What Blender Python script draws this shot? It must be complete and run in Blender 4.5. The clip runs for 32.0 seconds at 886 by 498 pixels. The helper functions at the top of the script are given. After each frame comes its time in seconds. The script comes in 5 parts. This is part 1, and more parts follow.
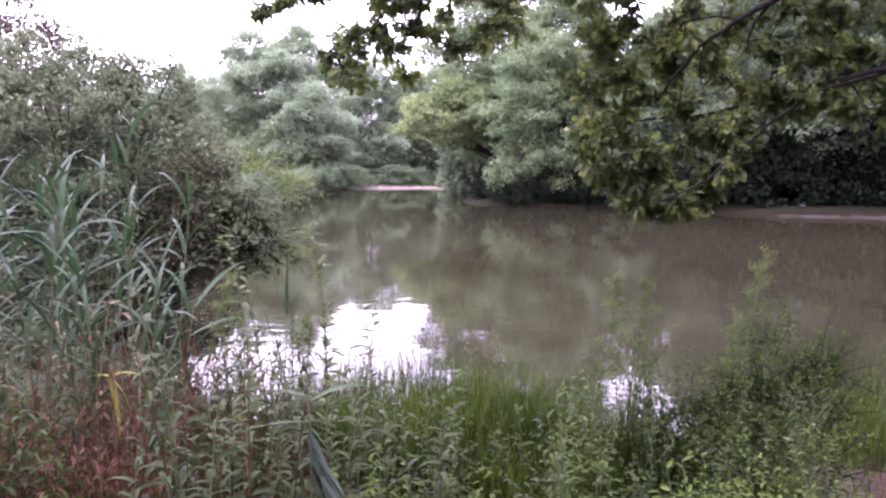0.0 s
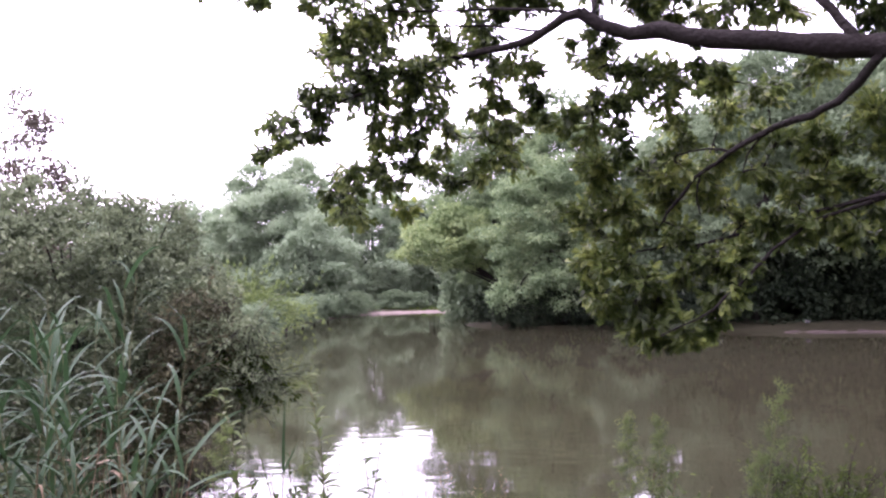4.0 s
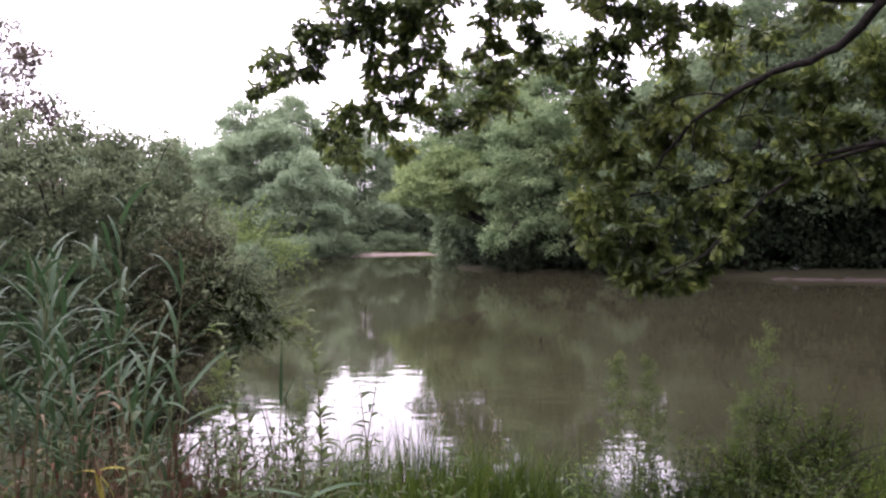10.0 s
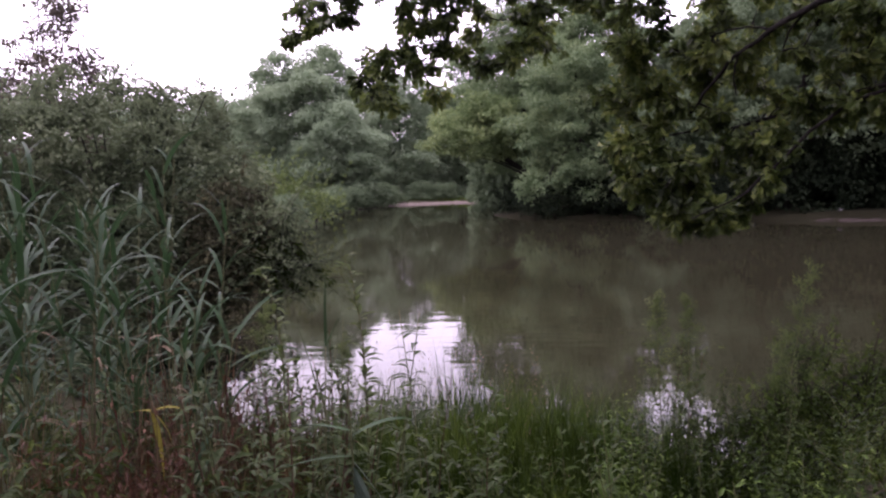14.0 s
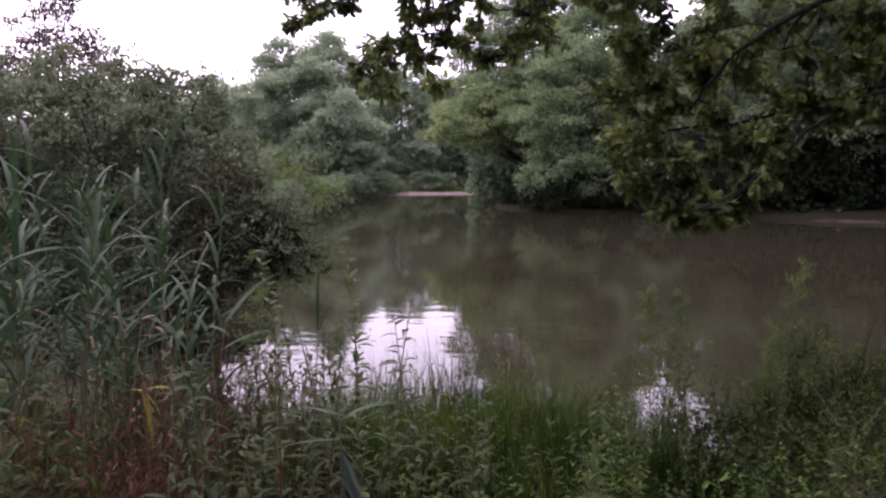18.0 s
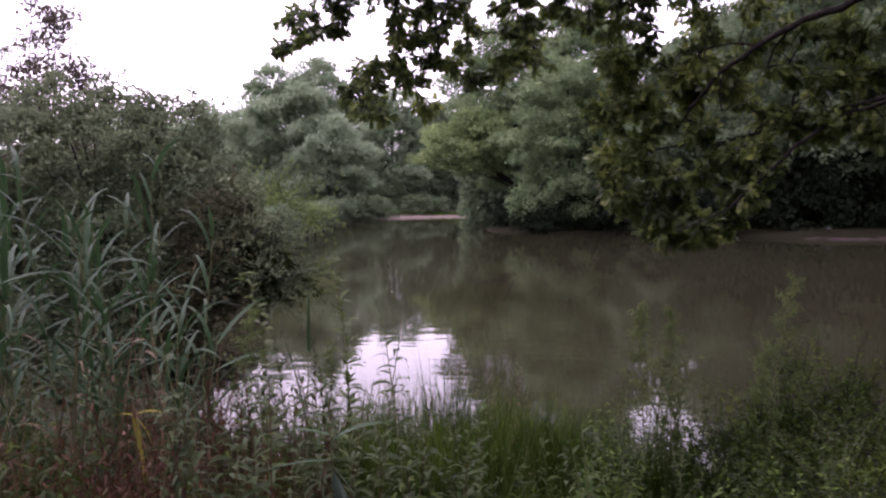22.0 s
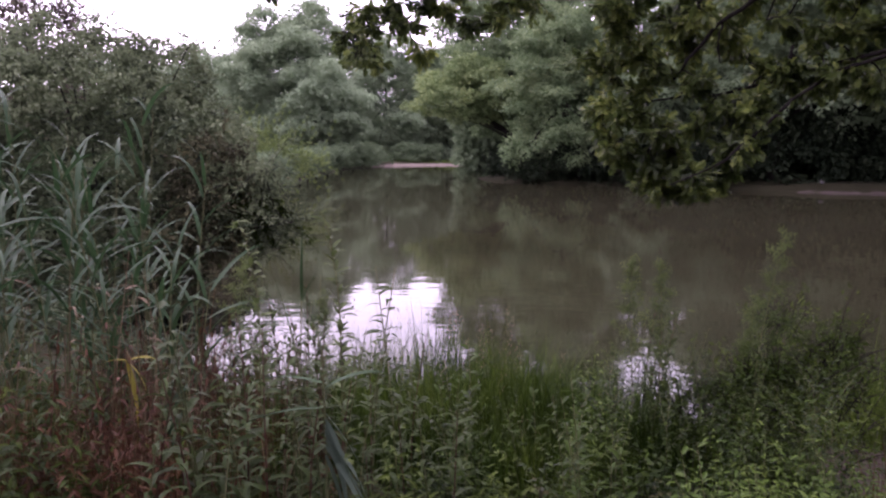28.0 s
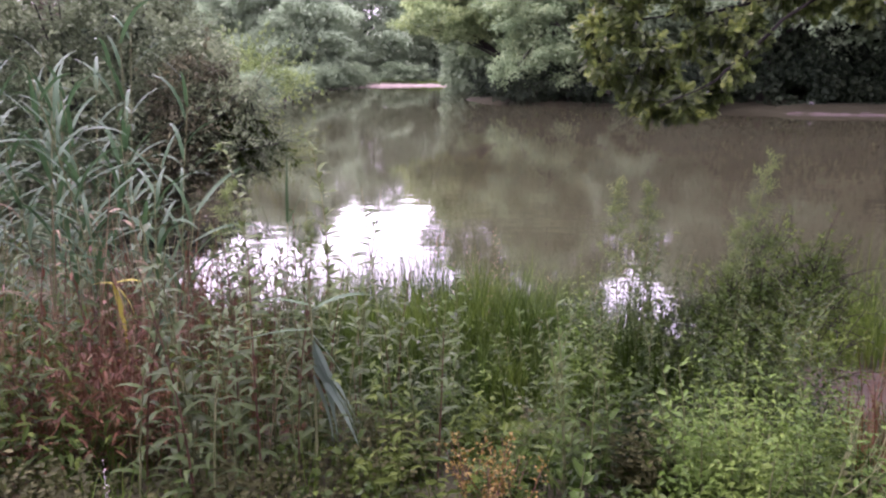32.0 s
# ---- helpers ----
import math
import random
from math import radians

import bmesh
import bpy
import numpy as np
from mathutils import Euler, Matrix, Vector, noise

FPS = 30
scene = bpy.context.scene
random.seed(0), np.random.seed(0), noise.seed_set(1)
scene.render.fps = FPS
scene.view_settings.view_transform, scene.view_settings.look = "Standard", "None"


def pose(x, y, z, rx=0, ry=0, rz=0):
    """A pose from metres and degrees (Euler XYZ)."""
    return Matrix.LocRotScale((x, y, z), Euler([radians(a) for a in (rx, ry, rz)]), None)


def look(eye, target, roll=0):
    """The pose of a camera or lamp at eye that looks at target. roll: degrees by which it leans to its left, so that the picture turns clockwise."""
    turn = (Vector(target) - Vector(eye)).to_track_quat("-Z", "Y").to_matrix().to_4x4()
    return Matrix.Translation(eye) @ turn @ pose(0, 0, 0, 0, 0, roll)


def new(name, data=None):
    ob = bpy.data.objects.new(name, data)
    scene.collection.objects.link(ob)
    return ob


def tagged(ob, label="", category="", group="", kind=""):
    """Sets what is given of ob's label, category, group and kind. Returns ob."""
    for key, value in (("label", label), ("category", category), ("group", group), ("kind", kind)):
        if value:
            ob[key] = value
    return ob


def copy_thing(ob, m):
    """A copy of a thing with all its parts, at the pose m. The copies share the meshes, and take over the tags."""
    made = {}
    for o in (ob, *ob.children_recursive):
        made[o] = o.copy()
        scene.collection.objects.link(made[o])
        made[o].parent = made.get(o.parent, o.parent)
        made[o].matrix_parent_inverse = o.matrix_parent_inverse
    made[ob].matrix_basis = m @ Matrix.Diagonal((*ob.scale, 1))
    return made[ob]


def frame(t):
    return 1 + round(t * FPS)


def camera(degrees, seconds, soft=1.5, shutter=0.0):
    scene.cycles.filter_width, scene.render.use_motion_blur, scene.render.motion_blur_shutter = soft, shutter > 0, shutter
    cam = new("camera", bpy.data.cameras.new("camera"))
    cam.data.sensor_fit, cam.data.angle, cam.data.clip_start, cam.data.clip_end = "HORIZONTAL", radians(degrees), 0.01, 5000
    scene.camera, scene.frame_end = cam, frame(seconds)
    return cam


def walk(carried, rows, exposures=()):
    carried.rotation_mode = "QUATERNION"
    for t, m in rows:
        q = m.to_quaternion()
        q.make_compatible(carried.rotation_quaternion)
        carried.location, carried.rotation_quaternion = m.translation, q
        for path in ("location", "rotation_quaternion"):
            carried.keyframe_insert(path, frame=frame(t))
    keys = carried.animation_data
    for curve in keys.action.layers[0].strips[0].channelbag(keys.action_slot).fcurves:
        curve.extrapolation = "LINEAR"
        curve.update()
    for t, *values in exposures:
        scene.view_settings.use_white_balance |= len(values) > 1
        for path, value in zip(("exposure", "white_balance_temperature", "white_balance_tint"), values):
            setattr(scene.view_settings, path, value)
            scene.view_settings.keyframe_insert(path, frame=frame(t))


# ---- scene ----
cam = camera(57.4, 32.0, soft=2.3)
EYE = 1.6
PATH = [
    (0, pose(0.000, -0.009, EYE + -0.012, 84.40, -0.30, 0.00)),
    (0.5, pose(0.001, 0.020, EYE + 0.014, 87.69, -0.56, 0.77)),
    (1, pose(0.004, 0.051, EYE + 0.045, 87.37, -0.57, 1.02)),
    (1.5, pose(0.007, 0.068, EYE + 0.051, 85.73, 1.14, 1.16)),
    (2, pose(0.005, 0.082, EYE + 0.061, 85.88, 1.14, 0.78)),
    (2.5, pose(0.008, 0.082, EYE + 0.075, 87.31, 1.31, 0.50)),
    (3, pose(0.009, 0.090, EYE + 0.092, 90.13, 1.81, 0.47)),
    (3.5, pose(0.009, 0.092, EYE + 0.095, 91.82, 1.18, -0.04)),
    (5.5, pose(0.003, 0.094, EYE + 0.106, 97.32, 1.51, 0.88)),
    (6, pose(-0.009, 0.094, EYE + 0.111, 98.58, 1.24, 0.56)),
    (6.5, pose(-0.004, 0.097, EYE + 0.110, 98.49, 1.08, 0.67)),
    (7, pose(-0.001, 0.095, EYE + 0.106, 98.59, 0.96, 0.73)),
    (7.5, pose(-0.007, 0.086, EYE + 0.108, 96.50, 0.94, 0.95)),
    (8, pose(-0.002, 0.073, EYE + 0.106, 95.39, 1.21, 1.12)),
    (8.5, pose(0.000, 0.078, EYE + 0.115, 93.77, 0.61, 1.03)),
    (9, pose(-0.008, 0.055, EYE + 0.099, 90.48, 0.11, 0.96)),
    (9.5, pose(-0.008, 0.064, EYE + 0.089, 89.04, 0.43, 0.72)),
    (10, pose(-0.017, 0.067, EYE + 0.080, 89.01, 0.34, -0.46)),
    (10.5, pose(-0.021, 0.068, EYE + 0.076, 88.92, 1.29, -0.70)),
    (11, pose(-0.022, 0.070, EYE + 0.077, 88.44, 0.84, -0.07)),
    (11.5, pose(-0.019, 0.063, EYE + 0.068, 87.92, 0.44, 0.14)),
    (12, pose(-0.023, 0.056, EYE + 0.057, 86.83, 0.33, 0.00)),
    (12.5, pose(-0.029, 0.063, EYE + 0.050, 86.16, 1.02, -0.78)),
    (13, pose(-0.029, 0.043, EYE + 0.051, 86.35, 1.29, 1.04)),
    (13.5, pose(-0.024, 0.027, EYE + 0.046, 85.78, 0.51, 2.26)),
    (14, pose(-0.026, 0.031, EYE + 0.045, 85.43, 1.56, 2.10)),
    (14.5, pose(-0.015, 0.033, EYE + 0.040, 85.29, 1.07, 1.98)),
    (16.5, pose(-0.007, 0.030, EYE + 0.035, 84.76, 0.96, 1.45)),
    (17, pose(-0.011, 0.036, EYE + 0.031, 85.10, 0.64, 1.68)),
    (17.5, pose(-0.001, 0.032, EYE + 0.036, 85.05, 0.36, 1.88)),
    (18, pose(-0.002, 0.019, EYE + 0.033, 84.77, 0.04, 2.13)),
    (18.5, pose(-0.004, 0.030, EYE + 0.032, 85.00, 0.14, 2.17)),
    (19, pose(0.003, 0.027, EYE + 0.034, 85.28, 0.27, 2.19)),
    (19.5, pose(0.004, 0.023, EYE + 0.017, 84.68, -0.20, 1.93)),
    (20, pose(0.002, 0.003, EYE + 0.011, 84.72, -0.32, 2.05)),
    (20.5, pose(0.006, 0.015, EYE + 0.012, 84.64, 0.09, 1.30)),
    (21, pose(0.003, 0.006, EYE + 0.013, 85.61, -0.33, 1.61)),
    (21.5, pose(0.008, 0.006, EYE + 0.014, 86.43, 0.14, 1.54)),
    (22, pose(0.010, 0.008, EYE + 0.013, 86.42, 0.75, 1.54)),
    (22.5, pose(0.010, 0.003, EYE + 0.015, 86.46, 0.75, 1.60)),
    (23, pose(0.009, 0.002, EYE + 0.015, 86.31, 0.65, 1.75)),
    (23.5, pose(0.012, 0.002, EYE + 0.018, 86.45, 0.84, 1.86)),
    (24, pose(0.010, 0.004, EYE + 0.019, 86.96, 0.93, 1.55)),
    (24.5, pose(0.015, 0.002, EYE + 0.016, 87.24, 1.09, 1.29)),
    (26.5, pose(0.004, -0.014, EYE + 0.011, 86.56, 0.61, 1.42)),
    (27, pose(0.001, -0.019, EYE + 0.003, 85.29, 0.55, 1.13)),
    (27.5, pose(0.002, -0.014, EYE + 0.004, 83.55, 0.65, 1.26)),
    (28, pose(0.007, 0.008, EYE + 0.025, 82.77, -0.02, 1.09)),
    (28.5, pose(0.007, 0.026, EYE + 0.042, 81.49, 0.01, 0.90)),
    (29, pose(0.009, 0.022, EYE + 0.040, 79.64, 0.18, 0.71)),
    (29.5, pose(0.012, 0.019, EYE + 0.033, 77.97, 0.28, 0.48)),
    (30, pose(0.010, 0.023, EYE + 0.031, 77.21, 0.14, 0.60)),
    (30.5, pose(0.008, 0.016, EYE + 0.026, 77.10, -0.20, 0.61)),
    (31, pose(0.008, 0.016, EYE + 0.022, 76.51, -0.02, 0.58)),
    (31.5, pose(0.011, 0.018, EYE + 0.022, 76.23, 0.04, 0.48)),
    (32, pose(0.013, 0.021, EYE + 0.024, 77.27, -0.09, 0.22)),
]
EXPOSURES = [(0, 2.44, 5640, 53), (1, 2.48, 5620, 53), (2, 2.56, 5630, 52), (3, 2.48, 5740, 45), (3.5, 2.36, 5740, 45), (5.5, 1.55, 5890, 29), (6, 1.18, 5890, 25), (6.5, 0.78, 5940, 21), (7, 0.28, 6020, 18), (8, 0.14, 6020, 14), (8.5, 0.4, 6180, 15), (9, 0.94, 6090, 21), (9.5, 1.28, 6090, 23), (10, 1.72, 6010, 32), (11, 2.1, 5960, 37), (11.5, 1.62, 5980, 37), (12, 1.02, 5980, 34), (13, 1.02, 5930, 40), (20, 1.0, 5930, 44), (24, 0.98, 5900, 44), (27, 1.13, 5860, 46), (28, 1.22, 5860, 46), (29, 1.34, 5890, 44), (29.5, 1.52, 5880, 43), (30, 2.06, 5840, 47), (32, 2.52, 5810, 49)]
walk(cam, PATH, EXPOSURES)

# ---- world, sun ----
world = bpy.data.worlds.new("overcast_sky")
scene.world = world
world.use_nodes = True
wn, wl = world.node_tree.nodes, world.node_tree.links
bg = wn["Background"]
sky = wn.new("ShaderNodeTexSky")
sky.sky_type = "NISHITA"
sky.sun_disc = False
sky.sun_elevation, sky.sun_rotation = radians(38), radians(-25)
sky.air_density, sky.dust_density = 1.0, 4.0
veil = wn.new("ShaderNodeMix")
veil.data_type = "RGBA"
veil.inputs[0].default_value = 0.85
wl.new(sky.outputs[0], veil.inputs[6])
veil.inputs[7].default_value = (12.2, 11.5, 11.75, 1)
wl.new(veil.outputs[2], bg.inputs[0])
bg.inputs[1].default_value = 0.12
sun = new("sun", bpy.data.lights.new("sun", "SUN"))
sun.data.energy, sun.data.angle, sun.data.color = 1.4, radians(25), (1.0, 0.96, 0.9)
sun.matrix_world = look((-14, 6, 28), (0, 0, 0))


# ---- materials ----
def nodes_of(name):
    m = bpy.data.materials.new(name)
    m.use_nodes = True
    return m, m.node_tree.nodes, m.node_tree.links


def ramp_of(n, l, value, colours):
    r = n.new("ShaderNodeValToRGB")
    while len(r.color_ramp.elements) < len(colours):
        r.color_ramp.elements.new(0.5)
    for i, (e, c) in enumerate(zip(r.color_ramp.elements, colours)):
        e.position, e.color = i / (len(colours) - 1), (*c, 1)
    l.new(value, r.inputs[0])
    return r.outputs[0]


def noise_of(n, l, scale, detail=3.0, vec=None):
    t = n.new("ShaderNodeTexNoise")
    t.inputs["Scale"].default_value, t.inputs["Detail"].default_value = scale, detail
    if vec is None:
        vec = n.new("ShaderNodeTexCoord").outputs["Object"]
    l.new(vec, t.inputs["Vector"])
    return t.outputs["Fac"]


def leaf_mat(name, dark, mid, pale, through_light=0.35, rough=0.45, patch=1.2, gloss=0.3):
    """Leaf tissue: every leaf has its own tint, patches of the plant differ, and light shines through."""
    m, n, l = nodes_of(name)
    geo, info = n.new("ShaderNodeNewGeometry"), n.new("ShaderNodeObjectInfo")
    mix = n.new("ShaderNodeMath")
    mix.operation = "MULTIPLY_ADD"
    mix.inputs[1].default_value = 0.45
    l.new(geo.outputs["Random Per Island"], mix.inputs[0])
    add = n.new("ShaderNodeMath")
    add.operation = "MULTIPLY_ADD"
    add.inputs[1].default_value = 1.9
    l.new(noise_of(n, l, patch, 4), add.inputs[0])
    add.inputs[2].default_value = -0.78
    l.new(add.outputs[0], mix.inputs[2])
    tint = n.new("ShaderNodeMath")
    tint.operation = "MULTIPLY_ADD"
    tint.inputs[1].default_value = 0.2
    l.new(info.outputs["Random"], tint.inputs[0])
    l.new(mix.outputs[0], tint.inputs[2])
    col = ramp_of(n, l, tint.outputs[0], (dark, mid, pale))
    p = n["Principled BSDF"]
    l.new(col, p.inputs["Base Color"])
    p.inputs["Roughness"].default_value = rough
    p.inputs["Specular IOR Level"].default_value = gloss
    tr = n.new("ShaderNodeBsdfTranslucent")
    l.new(col, tr.inputs[0])
    ms = n.new("ShaderNodeMixShader")
    ms.inputs[0].default_value = through_light
    l.new(p.outputs[0], ms.inputs[1])
    l.new(tr.outputs[0], ms.inputs[2])
    l.new(ms.outputs[0], n["Material Output"].inputs[0])
    return m


def rough_mat(name, colours, scale, fine, bump=0.4, rough=0.9, dist=0.02):
    """Bark, soil and stems: two sizes of noise in the colour, and relief."""
    m, n, l = nodes_of(name)
    p = n["Principled BSDF"]
    a, b = noise_of(n, l, scale, 5), noise_of(n, l, fine, 6)
    mx = n.new("ShaderNodeMath")
    mx.operation = "MULTIPLY_ADD"
    mx.inputs[1].default_value = 0.45
    l.new(b, mx.inputs[0])
    hm = n.new("ShaderNodeMath")
    hm.operation = "MULTIPLY"
    hm.inputs[1].default_value = 0.6
    l.new(a, hm.inputs[0])
    l.new(hm.outputs[0], mx.inputs[2])
    l.new(ramp_of(n, l, mx.outputs[0], colours), p.inputs["Base Color"])
    p.inputs["Roughness"].default_value, p.inputs["Specular IOR Level"].default_value = rough, 0.12
    bp = n.new("ShaderNodeBump")
    bp.inputs["Strength"].default_value, bp.inputs["Distance"].default_value = bump, dist
    l.new(b, bp.inputs["Height"])
    l.new(bp.outputs[0], p.inputs["Normal"])
    return m


M_OAK = leaf_mat("oak_leaf", (0.028, 0.046, 0.012), (0.1, 0.14, 0.034), (0.3, 0.35, 0.085), 0.52, 0.36, 2.6, 0.45)
# haze of the far shore is put into this pale grey-green leaf colour
M_HAZE = leaf_mat("hazed_leaf", (0.185, 0.245, 0.148), (0.22, 0.287, 0.174), (0.275, 0.345, 0.212), 0.6, 0.7, 0.35, 0.04)
M_MID = leaf_mat("maple_leaf", (0.075, 0.118, 0.055), (0.15, 0.21, 0.098), (0.25, 0.315, 0.155), 0.45, 0.5, 0.6, 0.12)
# near-black leaf colour holds the shade under the trees
M_SHADE_LEAF = leaf_mat("shaded_leaf", (0.010, 0.016, 0.009), (0.022, 0.032, 0.017), (0.05, 0.066, 0.035), 0.3, 0.6, 0.6, 0.05)
M_OLIVE = leaf_mat("olive_leaf", (0.085, 0.13, 0.05), (0.162, 0.222, 0.088), (0.275, 0.34, 0.138), 0.45, 0.55, 0.6, 0.12)
M_LIME = leaf_mat("young_leaf", (0.085, 0.125, 0.04), (0.155, 0.21, 0.07), (0.24, 0.30, 0.115), 0.5, 0.55, 0.6, 0.15)
M_WOOD = leaf_mat("wood_leaf", (0.08, 0.112, 0.064), (0.115, 0.158, 0.086), (0.16, 0.208, 0.115), 0.5, 0.65, 0.3, 0.05)
M_BUSH = leaf_mat("bush_leaf", (0.056, 0.074, 0.038), (0.115, 0.147, 0.077), (0.195, 0.232, 0.125), 0.42, 0.58, 1.6, 0.1)
# reddish tint of backlight and lens veil is mixed into this leaf colour
M_BACKLIT = leaf_mat("backlit_leaf", (0.035, 0.03, 0.02), (0.075, 0.06, 0.04), (0.11, 0.11, 0.06), 0.3, 0.5, 1.0)
M_BROWN = leaf_mat("browning_leaf", (0.03, 0.031, 0.017), (0.066, 0.067, 0.035), (0.13, 0.128, 0.064), 0.38, 0.6, 2.2, 0.05)
M_SHRUB = leaf_mat("shrub_leaf", (0.016, 0.03, 0.005), (0.043, 0.072, 0.012), (0.108, 0.147, 0.031), 0.4, 0.45, 2.5, 0.1)
M_MUTED = leaf_mat("muted_leaf", (0.02, 0.022, 0.007), (0.042, 0.046, 0.016), (0.10, 0.096, 0.04), 0.35, 0.6, 3.0, 0.06)
M_REED = leaf_mat("reed_leaf", (0.013, 0.034, 0.012), (0.033, 0.068, 0.026), (0.085, 0.138, 0.062), 0.3, 0.5, 0.8, 0.14)
M_SEDGE = leaf_mat("sedge_leaf", (0.045, 0.076, 0.052), (0.08, 0.118, 0.082), (0.145, 0.19, 0.138), 0.3, 0.5, 1.5, 0.12)
M_HERB = leaf_mat("herb_leaf", (0.009, 0.018, 0.003), (0.027, 0.046, 0.007), (0.098, 0.13, 0.025), 0.35, 0.55, 1.5, 0.06)
M_WILLOW = leaf_mat("willowherb_leaf", (0.013, 0.025, 0.006), (0.037, 0.058, 0.015), (0.108, 0.14, 0.043), 0.35, 0.5, 1.8, 0.1)
M_LEAFY = leaf_mat("willow_shoot_leaf", (0.018, 0.036, 0.006), (0.045, 0.078, 0.014), (0.125, 0.165, 0.035), 0.4, 0.5, 2.0, 0.1)
M_GRASS = leaf_mat("grass_blade", (0.008, 0.02, 0.003), (0.029, 0.056, 0.006), (0.10, 0.145, 0.022), 0.35, 0.45, 1.3, 0.12)
M_COVER = leaf_mat("cover_leaf", (0.007, 0.016, 0.002), (0.024, 0.044, 0.005), (0.08, 0.11, 0.015), 0.3, 0.45, 2.2, 0.12)
M_DEEP = leaf_mat("deep_leaf", (0.007, 0.015, 0.002), (0.021, 0.038, 0.005), (0.066, 0.092, 0.014), 0.3, 0.5, 2.2, 0.08)
M_FRESH = leaf_mat("fresh_leaf", (0.024, 0.049, 0.006), (0.06, 0.103, 0.016), (0.13, 0.182, 0.037), 0.4, 0.45, 2.0, 0.12)
M_PLUME = leaf_mat("mugwort_leaf", (0.05, 0.078, 0.024), (0.105, 0.145, 0.045), (0.19, 0.235, 0.09), 0.45, 0.5, 2.5, 0.15)
M_STRAW = leaf_mat("straw", (0.075, 0.052, 0.028), (0.155, 0.115, 0.064), (0.3, 0.245, 0.15), 0.2, 0.7, 2.0)
M_YELLOW = leaf_mat("yellow_leaf", (0.12, 0.10, 0.012), (0.22, 0.20, 0.03), (0.33, 0.31, 0.07), 0.35, 0.55, 2.0, 0.15)
M_RUST = leaf_mat("rust_leaf", (0.03, 0.012, 0.006), (0.074, 0.033, 0.015), (0.16, 0.085, 0.038), 0.25, 0.55, 2.0, 0.15)
M_OCHRE = leaf_mat("ochre_seed", (0.08, 0.05, 0.01), (0.15, 0.1, 0.02), (0.25, 0.19, 0.045), 0.25, 0.6, 3.0)
M_BLOOM = leaf_mat("pale_bloom", (0.45, 0.35, 0.38), (0.62, 0.50, 0.55), (0.75, 0.70, 0.70), 0.4, 0.6, 3.0)
M_BARK = rough_mat("bark", ((0.008, 0.007, 0.006), (0.019, 0.016, 0.014), (0.042, 0.037, 0.033)), 3, 26, 0.9, 0.95, 0.03)
M_STEM = rough_mat("green_stem", ((0.06, 0.07, 0.03), (0.12, 0.13, 0.06), (0.20, 0.17, 0.10)), 5, 40, 0.3, 0.7, 0.004)
M_REDSTEM = rough_mat("red_stem", ((0.035, 0.016, 0.012), (0.08, 0.04, 0.028), (0.155, 0.10, 0.07)), 5, 40, 0.3, 0.7, 0.004)
M_SOIL = rough_mat("bare_soil", ((0.03, 0.022, 0.016), (0.055, 0.042, 0.031), (0.1, 0.079, 0.061)), 1.3, 14, 0.9, 0.95, 0.05)
M_GROUND = rough_mat("ground", ((0.012, 0.011, 0.006), (0.026, 0.025, 0.012), (0.05, 0.046, 0.024)), 0.8, 11, 0.9, 0.95, 0.06)
M_PALE = rough_mat("pale_stone", ((0.03, 0.03, 0.028), (0.06, 0.058, 0.055), (0.10, 0.095, 0.09)), 4, 30, 0.4, 0.8)
M_SHORE = rough_mat("shore_sand", ((0.07, 0.056, 0.047), (0.12, 0.096, 0.082), (0.19, 0.156, 0.134)), 0.6, 8, 0.7, 0.95, 0.04)
# soil darkened in colour for the tree shade on the side bank
M_SHADE_SOIL = rough_mat("shaded_soil", ((0.03, 0.023, 0.02), (0.058, 0.045, 0.039), (0.1, 0.079, 0.068)), 1.3, 14, 0.7, 0.9, 0.04)


def water_mat():
    m, n, l = nodes_of("pond_water")
    p = n["Principled BSDF"]
    tc = n.new("ShaderNodeTexCoord")
    mp = n.new("ShaderNodeMapping")
    mp.inputs["Scale"].default_value = (0.8, 1.6, 1.0)
    l.new(tc.outputs["Object"], mp.inputs[0])
    wide = n.new("ShaderNodeMapping")
    wide.inputs["Scale"].default_value = (0.13, 1.25, 1.0)
    l.new(tc.outputs["Object"], wide.inputs[0])
    fine, broad = noise_of(n, l, 1.7, 1, mp.outputs[0]), noise_of(n, l, 0.25, 3, wide.outputs[0])
    l.new(ramp_of(n, l, broad, ((0.0155, 0.015, 0.0078), (0.0225, 0.0217, 0.0117), (0.0315, 0.0305, 0.0168))), p.inputs["Base Color"])
    p.inputs["Roughness"].default_value, p.inputs["IOR"].default_value = 0.035, 1.33
    h = n.new("ShaderNodeMath")
    h.operation = "MULTIPLY"
    l.new(fine, h.inputs[0])
    l.new(broad, h.inputs[1])
    bp = n.new("ShaderNodeBump")
    bp.inputs["Strength"].default_value, bp.inputs["Distance"].default_value = 0.3, 0.02
    # ripples fade towards the far side, which keeps speckle out of its reflections
    sep, calm, still = n.new("ShaderNodeSeparateXYZ"), n.new("ShaderNodeMapRange"), n.new("ShaderNodeMath")
    l.new(tc.outputs["Object"], sep.inputs[0])
    l.new(sep.outputs[1], calm.inputs["Value"])
    calm.inputs["From Min"].default_value, calm.inputs["From Max"].default_value = 9.0, 26.0
    calm.inputs["To Min"].default_value, calm.inputs["To Max"].default_value = 1.0, 0.35
    still.operation = "MULTIPLY"
    l.new(h.outputs[0], still.inputs[0])
    l.new(calm.outputs["Result"], still.inputs[1])
    l.new(still.outputs[0], bp.inputs["Height"])
    l.new(bp.outputs[0], p.inputs["Normal"])
    return m


M_WATER = water_mat()


